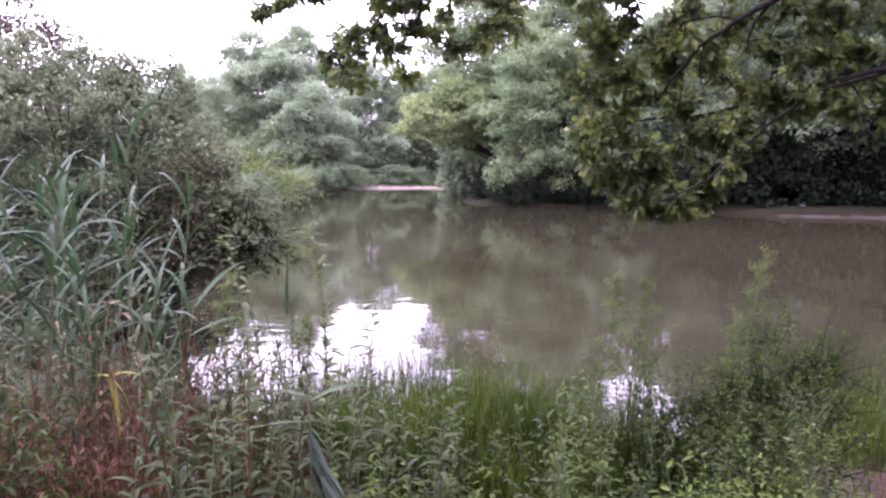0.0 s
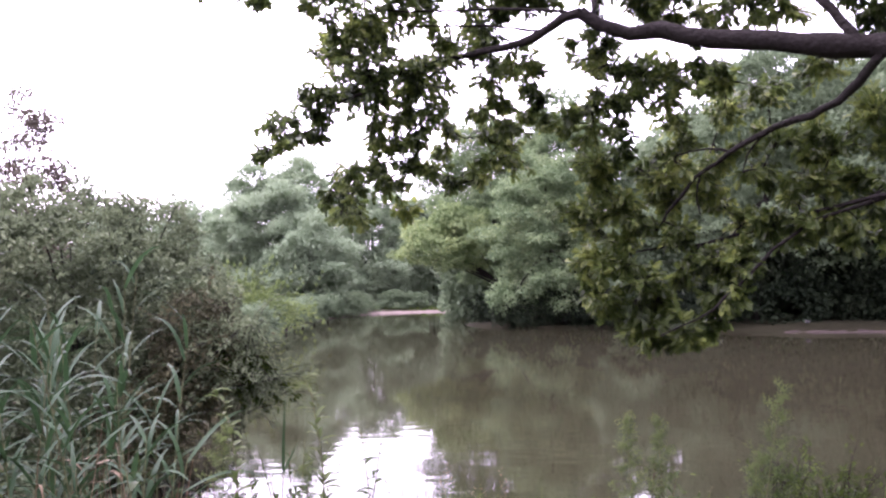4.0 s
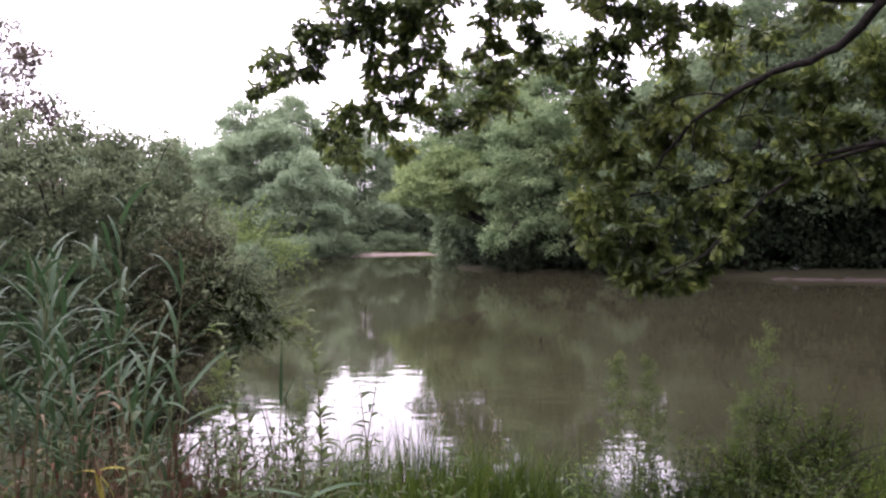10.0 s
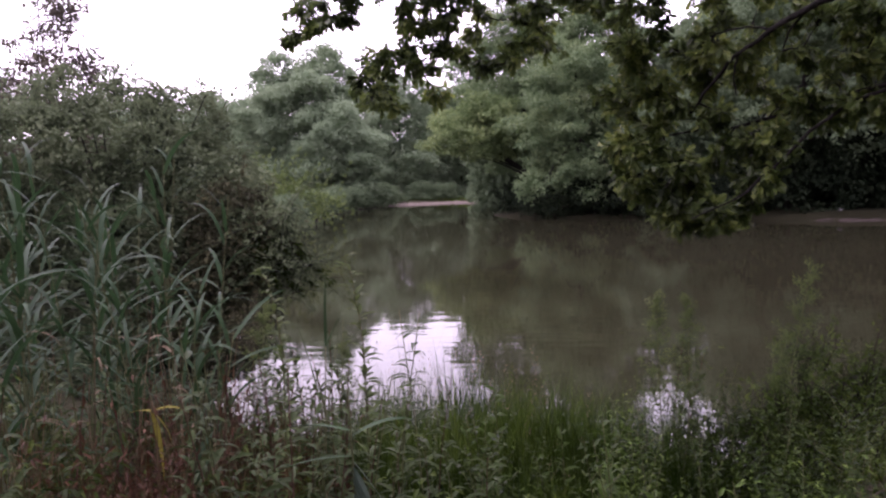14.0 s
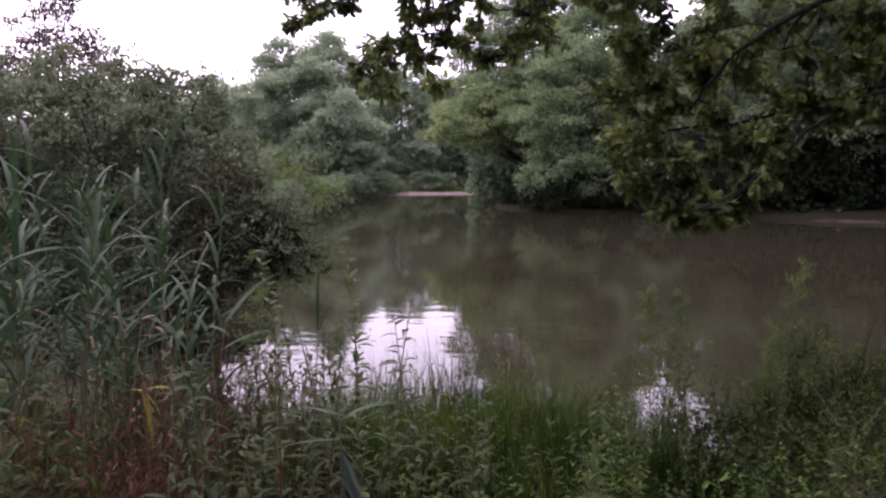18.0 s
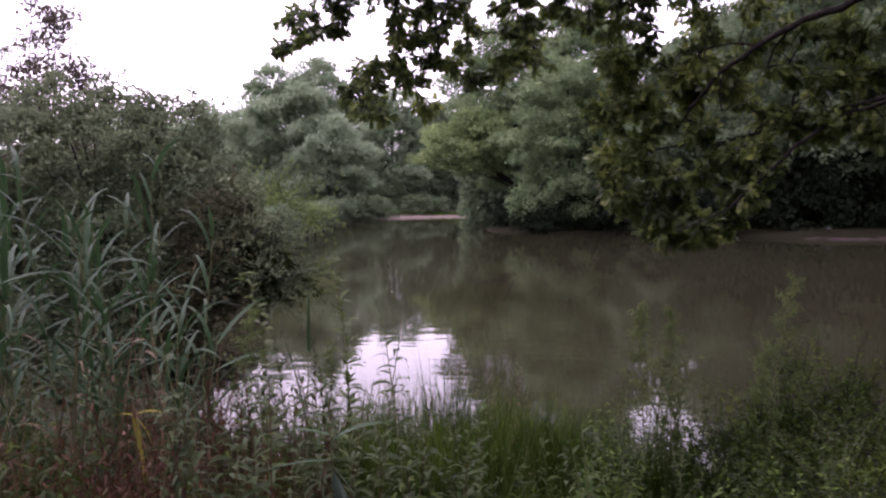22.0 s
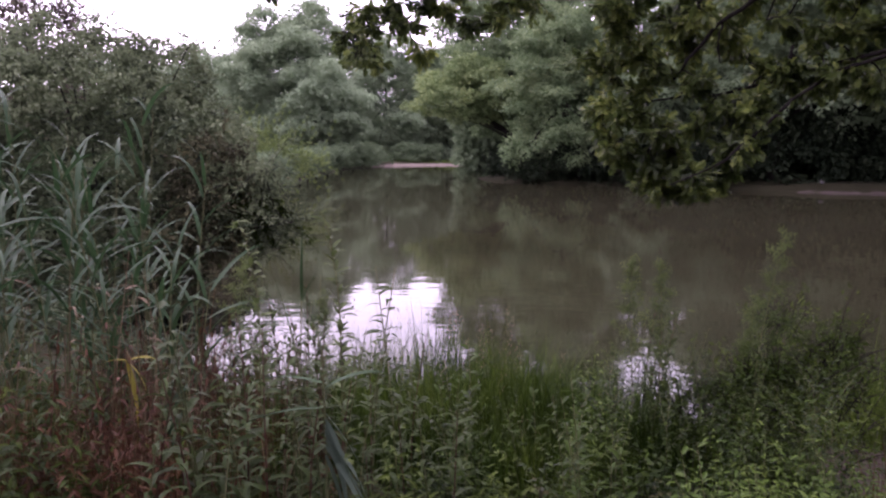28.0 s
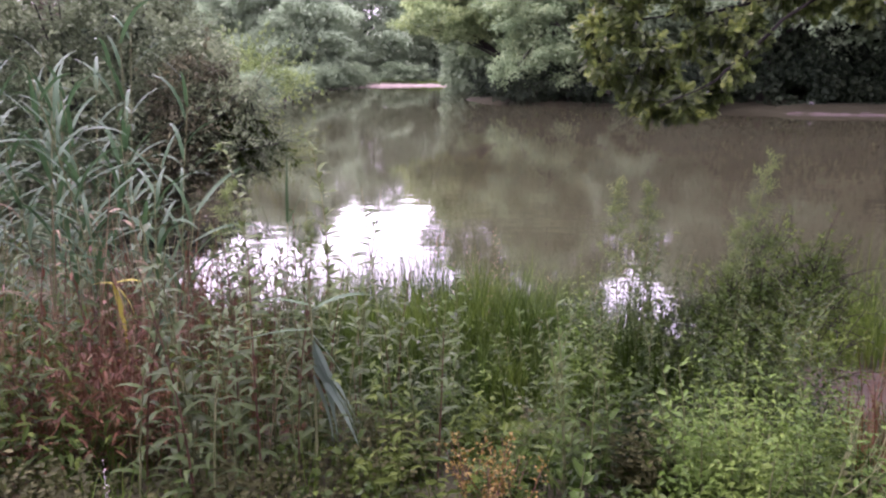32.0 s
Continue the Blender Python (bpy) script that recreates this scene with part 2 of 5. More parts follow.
# ---- mesh helpers ----
def mesh_of(name, V, F, mat, smooth=False):
    """A mesh from vertex and face arrays (all faces with as many corners)."""
    V, F = np.asarray(V, dtype=np.float32), np.asarray(F, dtype=np.int32)
    me = bpy.data.meshes.new(name)
    me.vertices.add(len(V))
    me.vertices.foreach_set("co", V.ravel())
    me.loops.add(F.size)
    me.loops.foreach_set("vertex_index", F.ravel())
    me.polygons.add(len(F))
    me.polygons.foreach_set("loop_start", np.arange(0, F.size, F.shape[1], dtype=np.int32))
    me.polygons.foreach_set("use_smooth", np.full(len(F), smooth))
    me.update(calc_edges=True)
    me.materials.append(mat)
    return me


def put(name, me, parent=None, m=None, label="", category="", group="", kind=""):
    ob = new(name, me)
    ob.parent = parent
    if m is not None:
        ob.matrix_basis = m
    return tagged(ob, label, category, group, kind)


def thing(name, at, label, category, group="", kind=""):
    ob = new(name)
    ob.location = at
    ob.empty_display_size = 0.1
    return tagged(ob, label, category, group, kind)


def unit(a):
    return a / np.maximum(np.linalg.norm(a, axis=-1, keepdims=True), 1e-9)


def bowed(points, n):
    """A smooth line of n points through the given ones."""
    P = np.asarray(points, dtype=float)
    if len(P) == 2:
        return P[0] + (P[1] - P[0]) * np.linspace(0, 1, n)[:, None]
    s = np.concatenate([[0], np.cumsum(np.linalg.norm(np.diff(P, axis=0), axis=1))])
    u = np.linspace(0, s[-1], n)
    T = np.gradient(P, s, axis=0)
    i = np.clip(np.searchsorted(s, u, side="right") - 1, 0, len(s) - 2)
    h = (s[i + 1] - s[i])[:, None]
    x = ((u - s[i])[:, None]) / h
    return (2 * x**3 - 3 * x**2 + 1) * P[i] + (x**3 - 2 * x**2 + x) * h * T[i] + (-2 * x**3 + 3 * x**2) * P[i + 1] + (x**3 - x**2) * h * T[i + 1]


def tube(line, r0, r1, sides=8, knots=0.0, rng=None):
    """A tapered, knotty tube along a line; vertices and quads."""
    L = np.asarray(line, dtype=float)
    n = len(L)
    t = unit(np.gradient(L, axis=0))
    ref = np.where(np.abs(t[:, 2:3]) > 0.9, np.array([[1.0, 0, 0]]), np.array([[0, 0, 1.0]]))
    a = unit(np.cross(t, ref))
    b = np.cross(t, a)
    r = np.linspace(r0, r1, n)
    if knots and rng is not None:
        r = r * (1 + knots * rng.standard_normal(n))
    ang = np.linspace(0, 2 * np.pi, sides, endpoint=False)
    V = L[:, None] + r[:, None, None] * (np.cos(ang)[None, :, None] * a[:, None] + np.sin(ang)[None, :, None] * b[:, None])
    k = np.arange(sides)
    F = [np.stack([i * sides + k, i * sides + (k + 1) % sides, (i + 1) * sides + (k + 1) % sides, (i + 1) * sides + k], 1) for i in range(n - 1)]
    return V.reshape(-1, 3), np.concatenate(F)


def joined(pieces):
    V, F, o = [], [], 0
    for v, f in pieces:
        V.append(v), F.append(np.asarray(f) + o)
        o += len(v)
    return np.concatenate(V), np.concatenate(F)


# leaf outlines: (along, across, up), and faces
PLAIN = (np.array([(0, 0, 0), (0.5, 0.5, 0.1), (1, 0, -0.06), (0.5, -0.5, 0.1)], dtype=float), np.array([(0, 1, 2), (0, 2, 3)]))
LANCE = (np.array([(0, 0, 0), (0.28, 0.42, 0.05), (0.62, 0.40, 0.02), (1, 0, -0.16), (0.62, -0.40, 0.02), (0.28, -0.42, 0.05), (0.3, 0, -0.01), (0.65, 0, -0.03)], dtype=float),
         np.array([(0, 6, 1, 1), (6, 7, 2, 1), (7, 3, 2, 2), (0, 5, 6, 6), (6, 5, 4, 7), (7, 4, 3, 3)]))
LANCE = (LANCE[0], np.array([(0, 6, 1), (6, 7, 2), (6, 2, 1), (7, 3, 2), (0, 5, 6), (6, 5, 4), (6, 4, 7), (7, 4, 3)]))
half = ((0.12, 0.09), (0.26, 0.27), (0.37, 0.15), (0.52, 0.40), (0.64, 0.20), (0.80, 0.34))
OAK = (np.array([(0, 0, 0), *((u, v, 0.12 * v) for u, v in half), (1, 0, -0.1), *((u, -v, 0.12 * v) for u, v in half)], dtype=float),
       np.array([(0, 7, 6, 5, 4, 3, 2, 1), (7, 0, 8, 9, 10, 11, 12, 13)]))
ROUND = (np.array([(0, 0, 0), (0.2, 0.4, 0.06), (0.55, 0.5, 0.08), (1, 0, -0.1), (0.55, -0.5, 0.08), (0.2, -0.4, 0.06)], dtype=float),
         np.array([(0, 3, 2, 1), (3, 0, 5, 4)]))


def leaves(shape, P, A, N, L, W):
    """Leaves of one outline at points P, along A, facing N, with lengths L and widths W."""
    tv, tf = shape
    A = unit(A)
    N = unit(N - A * (N * A).sum(1, keepdims=True))
    S = np.cross(N, A)
    L, W = np.broadcast_to(L, len(P)), np.broadcast_to(W, len(P))
    V = (P[:, None] + (L[:, None] * tv[None, :, 0])[..., None] * A[:, None] + (W[:, None] * tv[None, :, 1])[..., None] * S[:, None]
         + (L[:, None] * tv[None, :, 2])[..., None] * N[:, None])
    F = tf[None] + (np.arange(len(P)) * len(tv))[:, None, None]
    return V.reshape(-1, 3), F.reshape(-1, tf.shape[1])


def clumps(rng, centres, outs, count, radius, size, shape=PLAIN, flat=0.55, slim=0.6, up=0.8):
    """Leaf clumps round the centres: each a domed tuft, leafy above and hollow below, that leans outwards."""
    n = len(centres)
    c, o = np.repeat(centres, count, 0), np.repeat(outs, count, 0)
    d = unit(rng.standard_normal((n * count, 3)) + o * 0.5 + np.array([0, 0, 0.55]))
    r = np.repeat(np.broadcast_to(radius, n), count)[:, None]
    P = c + d * np.array([1, 1, flat]) * r * rng.uniform(0.45, 1.1, (len(d), 1)) + rng.standard_normal(d.shape) * r * 0.12
    A = unit(d * np.array([1, 1, 0.3]) + rng.standard_normal(d.shape) * 0.5 + np.array([0, 0, -0.45]))
    N = unit(d * 0.8 + rng.standard_normal(d.shape) * 0.35 + np.array([0, 0, up * 0.35]))
    L = size * rng.uniform(0.65, 1.3, len(P))
    return leaves(shape, P, A, N, L, L * slim)


def crown_lobes(rng, centre, radii, n, low=-0.7):
    """Lobes of a crown: a core, boughs round it, and small ragged ones at the rim."""
    centre, radii = np.asarray(centre, float), np.asarray(radii, float)
    d = unit(rng.standard_normal((n * 2, 3)))
    d[:, 2] = np.clip(d[:, 2], low, 1)
    far = np.concatenate([rng.uniform(0.42, 0.76, (n, 1)), rng.uniform(0.72, 0.98, (n, 1))])
    big = np.concatenate([rng.uniform(0.26, 0.42, (n, 1)), rng.uniform(0.10, 0.22, (n, 1))])
    r = radii * big * np.array([1.15, 1.15, 0.8])
    top = np.column_stack([rng.uniform(-0.22, 0.22, (4, 2)), rng.uniform(0.66, 0.9, 4)])
    return np.concatenate([[centre], centre + d * radii * far, centre + top * radii]), np.concatenate([[radii * 0.5], r, np.tile(radii * np.array([0.2, 0.2, 0.13]), (4, 1))])


def shell(rng, lobes, n, depth=0.15):
    """Points on the outer faces of the lobes, and the way out there."""
    C, R = lobes
    w = R[:, 0] * R[:, 2]
    i = rng.choice(len(C), n * 3, p=w / w.sum())
    d = unit(rng.standard_normal((n * 3, 3)))
    P = C[i] + d * R[i] * (1 - depth * rng.random((n * 3, 1)) ** 2)
    inside = np.zeros(len(P), bool)
    for c, r in zip(C, R):
        inside |= (((P - c) / (r * 0.82)) ** 2).sum(1) < 1
    keep = np.where(~inside)[0][:n]
    return P[keep], unit(d[keep] / R[i[keep]])


def crown_pads(rng, centre, radii, n, low=-0.7, flat=0.5):
    """Leafy pads of a crown in a rising spiral round a core: broad boughs with hollows of shade between them."""
    centre, radii = np.asarray(centre, float), np.asarray(radii, float)
    h = low + (0.97 - low) * (np.arange(n) + rng.uniform(0, 1, n)) / n
    a = np.arange(n) * 2.4 + rng.uniform(-0.5, 0.5, n)
    ring = np.sqrt(np.clip(1 - h * h, 0.05, 1)) * rng.uniform(0.62, 0.95, n)
    C = centre + np.column_stack([np.cos(a) * ring, np.sin(a) * ring, h * 0.97]) * radii
    r = radii[:2].mean() * rng.uniform(0.2, 0.4, n) * (0.7 + 0.45 * ring)
    R = np.column_stack([r, r, r * flat * rng.uniform(0.8, 1.4, n)])
    k = rng.integers(0, n, n * 2)
    d = unit(rng.standard_normal((n * 2, 3)) * np.array([1, 1, 0.5]))
    return np.concatenate([[centre], C, C[k] + d * R[k] * 0.85]), np.concatenate([[radii * 0.7], R, R[k] * rng.uniform(0.3, 0.55, (n * 2, 1))])


def tree(name, label, base, height, centre, radii, mat, seed, n_clumps, per, clump_r, size, lobes=14, trunk=0.25, group="", low=-0.7, shape=PLAIN, lean=(0, 0), flat=0.5):
    """A tree with trunk, limbs and a crown of leafy pads; leaves crowd the upper, outer faces of the pads."""
    rng = np.random.default_rng(seed)
    base, centre = np.asarray(base, float), np.asarray(centre, float)
    root = thing(name, tuple(base), label, "tree", group)
    top = centre - base
    line = bowed([(0, 0, -0.3), (top[0] * 0.2 + lean[0], top[1] * 0.2 + lean[1], top[2] * 0.4), tuple(top * np.array([0.9, 0.9, 1])), tuple(top + np.array([0, 0, radii[2] * 0.7]))], 14)
    put("trunk", mesh_of("trunk", *tube(line, trunk, trunk * 0.15, 10, 0.05, rng), M_BARK, True), root)
    lb = crown_pads(rng, top, radii, int(lobes * 1.9), low, flat)
    for c in lb[0][1:9]:
        k = int(rng.integers(3, 8))
        s = line[k]
        e = bowed([tuple(s), tuple(s * 0.5 + c * 0.5 + np.array([0, 0, 0.25])), tuple(c)], 8)
        put("limb", mesh_of("limb", *tube(e, trunk * 0.42, trunk * 0.08, 7, 0.05, rng), M_BARK, True), root)
    P, O = shell(rng, lb, int(n_clumps * 2.4), 0.25)
    keep = (O[:, 2] > -0.45) | (rng.random(len(O)) < 0.25)
    P, O = P[keep], O[keep]
    P = P + O * rng.normal(0, 0.3, (len(P), 1)) * clump_r
    put("crown", mesh_of("crown", *clumps(rng, P, O, int(per * 0.62), clump_r * rng.uniform(0.5, 1.05, len(P)), size, shape, 0.6), mat), root)
    return root


# ---- pond, ground, banks ----
WATER = -0.6
SHORE = np.array([(-1.7, 6.7), (-2.3, 7.2), (-3.0, 8.6), (-3.7, 10.5), (-4.5, 13), (-6.5, 22), (-9.4, 45), (-11, 66), (-10.2, 78), (-9.2, 92),
                  (-2, 96), (4, 94), (6, 82), (3.2, 68), (1.1, 58), (1.2, 53), (5.9, 49), (9.1, 48), (13.4, 43.6), (16.2, 39.4), (18.6, 38.4), (30, 35.0), (46, 27.6),
                  (48, 12), (30, 7.4), (10, 6.9), (4, 6.8), (2.6, 6.5), (1.7, 6.3), (0.6, 6.8), (-0.7, 6.9)], dtype=float)


def inland(P):
    """Distance from the shore line, positive on land, negative in the pond."""
    a, b = SHORE, np.roll(SHORE, -1, 0)
    best, cross = np.full(len(P), 1e9), np.zeros(len(P), int)
    for p, q in zip(a, b):
        e = q - p
        t = np.clip(((P - p) @ e) / (e @ e), 0, 1)
        best = np.minimum(best, np.linalg.norm(P - (p + t[:, None] * e), axis=1))
        hit = (p[1] > P[:, 1]) != (q[1] > P[:, 1])
        dy = q[1] - p[1] if q[1] != p[1] else 1e-9
        cross += hit & (P[:, 0] < (q[0] - p[0]) * (P[:, 1] - p[1]) / dy + p[0])
    return np.where(cross % 2 == 1, -best, best)


def height(P):
    P = np.atleast_2d(np.asarray(P, float))[:, :2]
    s = inland(P)
    near = np.clip((14 - P[:, 1]) / 6, 0, 1)
    rise = np.clip(s / (4.6 * near + 2.6 * (1 - near)), 0, 1)
    rise = rise * rise * (3 - 2 * rise) * 0.5 + rise * 0.5
    bumps = 0.03 * np.sin(P[:, 0] * 2.3 + P[:, 1]) * np.sin(P[:, 1] * 1.9 - P[:, 0] * 0.7)
    z = WATER - 0.04 + 0.62 * rise * near + 0.45 * rise * (1 - near) + bumps * np.clip(s, 0, 1)
    return np.where(s < 0, WATER - 0.04 + np.maximum(s * 0.5, -1.6), z)


def swell(P, size, seed=0.0):
    """A smooth random field over the plan, 0 to 1, with lumps of that size."""
    return np.array([0.5 + 0.9 * noise.noise((x / size + seed, y / size - seed, seed * 1.7)) for x, y in P]).clip(0, 1)


rings = np.concatenate([[0.001], np.linspace(0, 9, 46)[1:], np.geomspace(9.3, 140, 120), np.geomspace(160, 2500, 14)])
spokes = np.linspace(0, 2 * np.pi, 300, endpoint=False)
G = np.stack([np.outer(rings, np.sin(spokes)), np.outer(rings, np.cos(spokes))], -1).reshape(-1, 2)
ns, nr = len(spokes), len(rings)
k = np.arange(ns)
GF = np.concatenate([np.stack([i * ns + k, (i + 1) * ns + k, (i + 1) * ns + (k + 1) % ns, i * ns + (k + 1) % ns], 1) for i in range(nr - 1)]
                    )
put("ground", mesh_of("ground", np.column_stack([G, height(G)]), GF, M_GROUND, True), label="dark earth ground sloping down to the pond", category="ground", kind="structure")
put("water", mesh_of("water", [(-40, 2, WATER), (70, 2, WATER), (70, 120, WATER), (-40, 120, WATER)], [(0, 1, 2, 3)], M_WATER),
    label="still murky brown pond water with faint ripples", category="water", kind="structure")


def bank(name, label, line, rows, mat, seed):
    """A strip of bare bank along the water: rows of (distance inland, height over the water)."""
    rng = np.random.default_rng(seed)
    L = bowed(line, 70)
    t = unit(np.gradient(L, axis=0))
    side = np.column_stack([-t[:, 1], t[:, 0]])
    V = []
    for d, z in rows:
        wob = 0.12 * rng.standard_normal(len(L))
        V.append(np.column_stack([L + side * (d + wob)[:, None], np.full(len(L), WATER + z) + 0.03 * rng.standard_normal(len(L))]))
    V = np.concatenate(V)
    n = len(L)
    i = np.arange(n - 1)
    F = np.concatenate([np.stack([r * n + i, r * n + i + 1, (r + 1) * n + i + 1, (r + 1) * n + i], 1) for r in range(len(rows) - 1)])
    put(name, mesh_of(name, V, F, mat, True), label=label, category="bank", kind="structure")


bank("far_bank", "strip of bare pinkish earth along the far shore", [(6.3, 93.2), (-2, 95.4), (-9.6, 91.2)][::-1], [(-0.4, -0.2), (0, 0.04), (0.6, 0.12), (1.8, 0.2), (3.0, 0.1)], M_SHORE, 3)
bank("side_bank", "low bare earth bank under the trees", [(16.5, 39.7), (17.2, 39.3), (18.9, 38.7), (30.3, 35.3), (44.3, 28.8)], [(-0.3, -0.2), (0, 0.03), (0.3, 0.07), (0.7, 0.1), (1.2, 0.03)], M_SHADE_SOIL, 4)

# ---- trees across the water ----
tree("tall_tree", "tall broad tree on the far shore, grey-green for haze", (-18.0, 86, -0.2), 16, (-17.4, 84.5, 7.6), (6.4, 5.5, 8.2), M_HAZE, 11, 1700, 50, 0.9, 0.32, 16, 0.4, "far trees", -1)
tree("spreading_tree", "tree with low boughs over the water, grey-green for haze", (-13.8, 80, -0.2), 9, (-13.2, 79, 4.2), (3.9, 4, 5.2), M_HAZE, 12, 900, 46, 0.85, 0.3, 11, 0.25, "far trees", -1)
tree("distant_tree", "tree beyond the end of the pond, leaves paled for haze", (-9.5, 107, -0.2), 14, (-9.5, 107, 7.2), (6.6, 4, 8.8), M_HAZE, 13, 1100, 46, 0.9, 0.36, 16, 0.3, "far trees", -1)
tree("distant_tree", "tree beyond the end of the pond, leaves paled for haze", (-1.5, 110, -0.2), 15, (-1.5, 110, 7.0), (6.2, 4, 8.2), M_HAZE, 14, 1100, 46, 0.9, 0.36, 16, 0.3, "far trees", -1)
tree("distant_tree", "tree in the row behind the bushes, leaves paled for haze", (-28, 92, -0.2), 12, (-28, 92, 6.2), (6.5, 4, 6.0), M_HAZE, 15, 760, 44, 0.9, 0.36, 14, 0.3, "far trees", -1)
tree("distant_tree", "tree in the row behind the bushes, leaves paled for haze", (-38, 92, -0.2), 12, (-38, 92, 6.4), (7, 4, 6.2), M_HAZE, 16, 600, 44, 0.9, 0.36, 14, 0.3, "far trees", -1)
tree("distant_tree", "tree in the row behind the bushes, leaves paled for haze", (-50, 88, -0.2), 12, (-50, 88, 6.6), (7.5, 4, 6.2), M_HAZE, 17, 500, 44, 0.9, 0.36, 14, 0.3, "far trees", -1)
tree("leaning_tree", "light green tree leaning out over the water", (4.9, 58, -0.2), 8, (0.5, 56.5, 5.0), (3.7, 3.2, 2.3), M_OLIVE, 21, 420, 60, 0.55, 0.2, 12, 0.2, "trees on the point", -0.7, PLAIN, (0, 0), 0.42)
tree("broad_tree", "broad green tree with foliage down to the water", (7.2, 53, -0.2), 12, (6.5, 51, 4.6), (3.7, 3.4, 5.8), M_MID, 22, 760, 60, 0.55, 0.19, 18, 0.3, "trees on the point", -0.8, PLAIN, (0, 0), 0.45)
tree("broad_tree", "tall green tree behind the point", (4.4, 61, -0.2), 13, (3.6, 60.5, 8.4), (4.8, 3.6, 6.4), M_MID, 23, 800, 54, 0.65, 0.22, 15, 0.3, "trees on the point", -1)
tree("broad_tree", "tall green tree behind the point", (8.4, 57, -0.2), 14, (8.8, 56.5, 8.4), (4.6, 3.6, 7.4), M_MID, 24, 900, 54, 0.65, 0.22, 16, 0.3, "trees on the point", -1)
tree("bank_tree", "tall dark green tree over the side bank", (17.2, 45, -0.2), 15, (17.3, 42.4, 7.8), (5.2, 4.6, 6.2), M_WOOD, 25, 620, 54, 0.7, 0.25, 16, 0.32, "trees on the side bank", -0.85)
tree("bank_tree", "tall dark green tree over the side bank", (23.5, 42.5, -0.2), 15, (23, 40.2, 7.2), (5.4, 4.6, 5.4), M_WOOD, 26, 560, 54, 0.7, 0.25, 16, 0.32, "trees on the side bank", -0.85)
tree("bank_tree", "tall dark green tree over the side bank", (31, 40.5, -0.2), 15, (30.5, 38.4, 7.2), (5.5, 4.6, 5.4), M_WOOD, 27, 460, 50, 0.7, 0.27, 16, 0.32, "trees on the side bank", -0.85)
tree("bank_tree", "tall dark tree behind the side bank", (23, 50.5, -0.2), 15, (23, 50, 10.0), (7, 4, 6.4), M_WOOD, 29, 460, 50, 0.7, 0.27, 16, 0.32, "trees on the side bank", -0.8)
tree("bank_tree", "tree with low hanging boughs over the side bank", (12.2, 46.5, -0.2), 6, (11.3, 45.4, 3.0), (2.7, 2.8, 3.2), M_WOOD, 28, 440, 54, 0.6, 0.21, 12, 0.24, "trees on the side bank", -1)


def woods(name, label, arc, reach, top, n, mat, seed, size=0.66, dense=130):
    """A far belt of woodland: ragged tufts of leaves in many crowns."""
    rng = np.random.default_rng(seed)
    C, R = [], []
    for a in np.linspace(*arc, n):
        a = radians(a + rng.uniform(-1, 1))
        for row in range(2):
            d = reach * rng.uniform(0.95, 1.1) + 7 * row
            h = top * rng.uniform(0.75, 1.05)
            C.append((d * math.sin(a), d * math.cos(a), h * 0.5 - 0.5)), R.append((h * 0.42, h * 0.42, h * 0.52))
            C.append((d * math.sin(a), d * math.cos(a), 0.6)), R.append((h * 0.4, h * 0.4, 1.9))
    P, O = shell(rng, (np.array(C), np.array(R)), n * dense)
    put(name, mesh_of(name, *clumps(rng, P, O, 26, 1.6 * size, size, PLAIN, 0.9, 0.7, 0.0), mat), label=label, category="woods", kind="stuff")


woods("far_woods", "belt of woodland behind the far shore, paled for haze", (-48, 16), 125, 10, 32, M_HAZE, 31, dense=190)
woods("side_woods", "dark woodland behind the side bank", (18.5, 74), 58, 15, 62, M_WOOD, 32, dense=300)
woods("side_woods", "dark woodland behind the point", (4.6, 7.5), 68, 10.5, 5, M_WOOD, 36, dense=230)
# shade below the side-bank trees is painted in by the leaf colour
woods("low_woods", "shrubs under the trees of the side bank, coloured dark for shade", (15.5, 66), 50, 6.0, 40, M_SHADE_LEAF, 34, 0.3, 260)
# added belt: hides pale ground that shows through the bushes from the camera
woods("shore_woods", "shade-coloured thicket added to hide the ground beyond the bushes", (-64, -17.5), 24, 3.0, 26, M_SHADE_LEAF, 35, 0.26, 150)
# added out of view, to cut the sky light from behind
woods("near_woods", "unseen woodland added behind the bank to block sky light", (96, 262), 13, 10, 26, M_WOOD, 33)

# shrubs on the point and side bank get the shade-coloured leaves
for q, (x, y, r) in enumerate([(-7.2, 25, 0.5), (-7.7, 30, 0.5), (-8.4, 35, 0.6), (-9.2, 41, 0.6), (-9.7, 46, 0.7), (-10.2, 52, 0.8), (-10.6, 57, 0.9), (-10.9, 62, 0.9), (-11.0, 68, 1.0), (-10.7, 74, 1.1), (-10.4, 80, 1.2), (-10.2, 86, 1.3), (3.6, 55.0, 1.2), (4.2, 52.4, 1.1), (5.2, 50.6, 1.5), (7.4, 49.8, 1.2), (9.4, 49.0, 1.5), (11.3, 45.8, 1.4), (12.6, 43.0, 1.1), (-6.2, 98, 1.4), (-3.4, 99, 1.1), (-9.6, 93.5, 1.3), (-11.4, 90, 1.6)]):
    tree("low_shrub", "low dark shrub at the water's edge", (x, y, -0.2), 2, (x, y, 0.5), (r * 1.5, r, r * 0.95), M_SHADE_LEAF if 11 < q < 19 else M_WOOD, 50 + q, 90, 44, 0.45, 0.2, 8, 0.06, "shrubs on the far bank")
stone = thing("boulder", (17.9, 40.3, -0.2), "small grey stone lying under the trees", "stone")
bm = bmesh.new()
bmesh.ops.create_icosphere(bm, subdivisions=2, radius=0.11)
for v in bm.verts:
    v.co = Vector((v.co.x * 1.2, v.co.y, v.co.z * 0.85 + 0.08)) * (1 + 0.12 * noise.noise(v.co * 9))
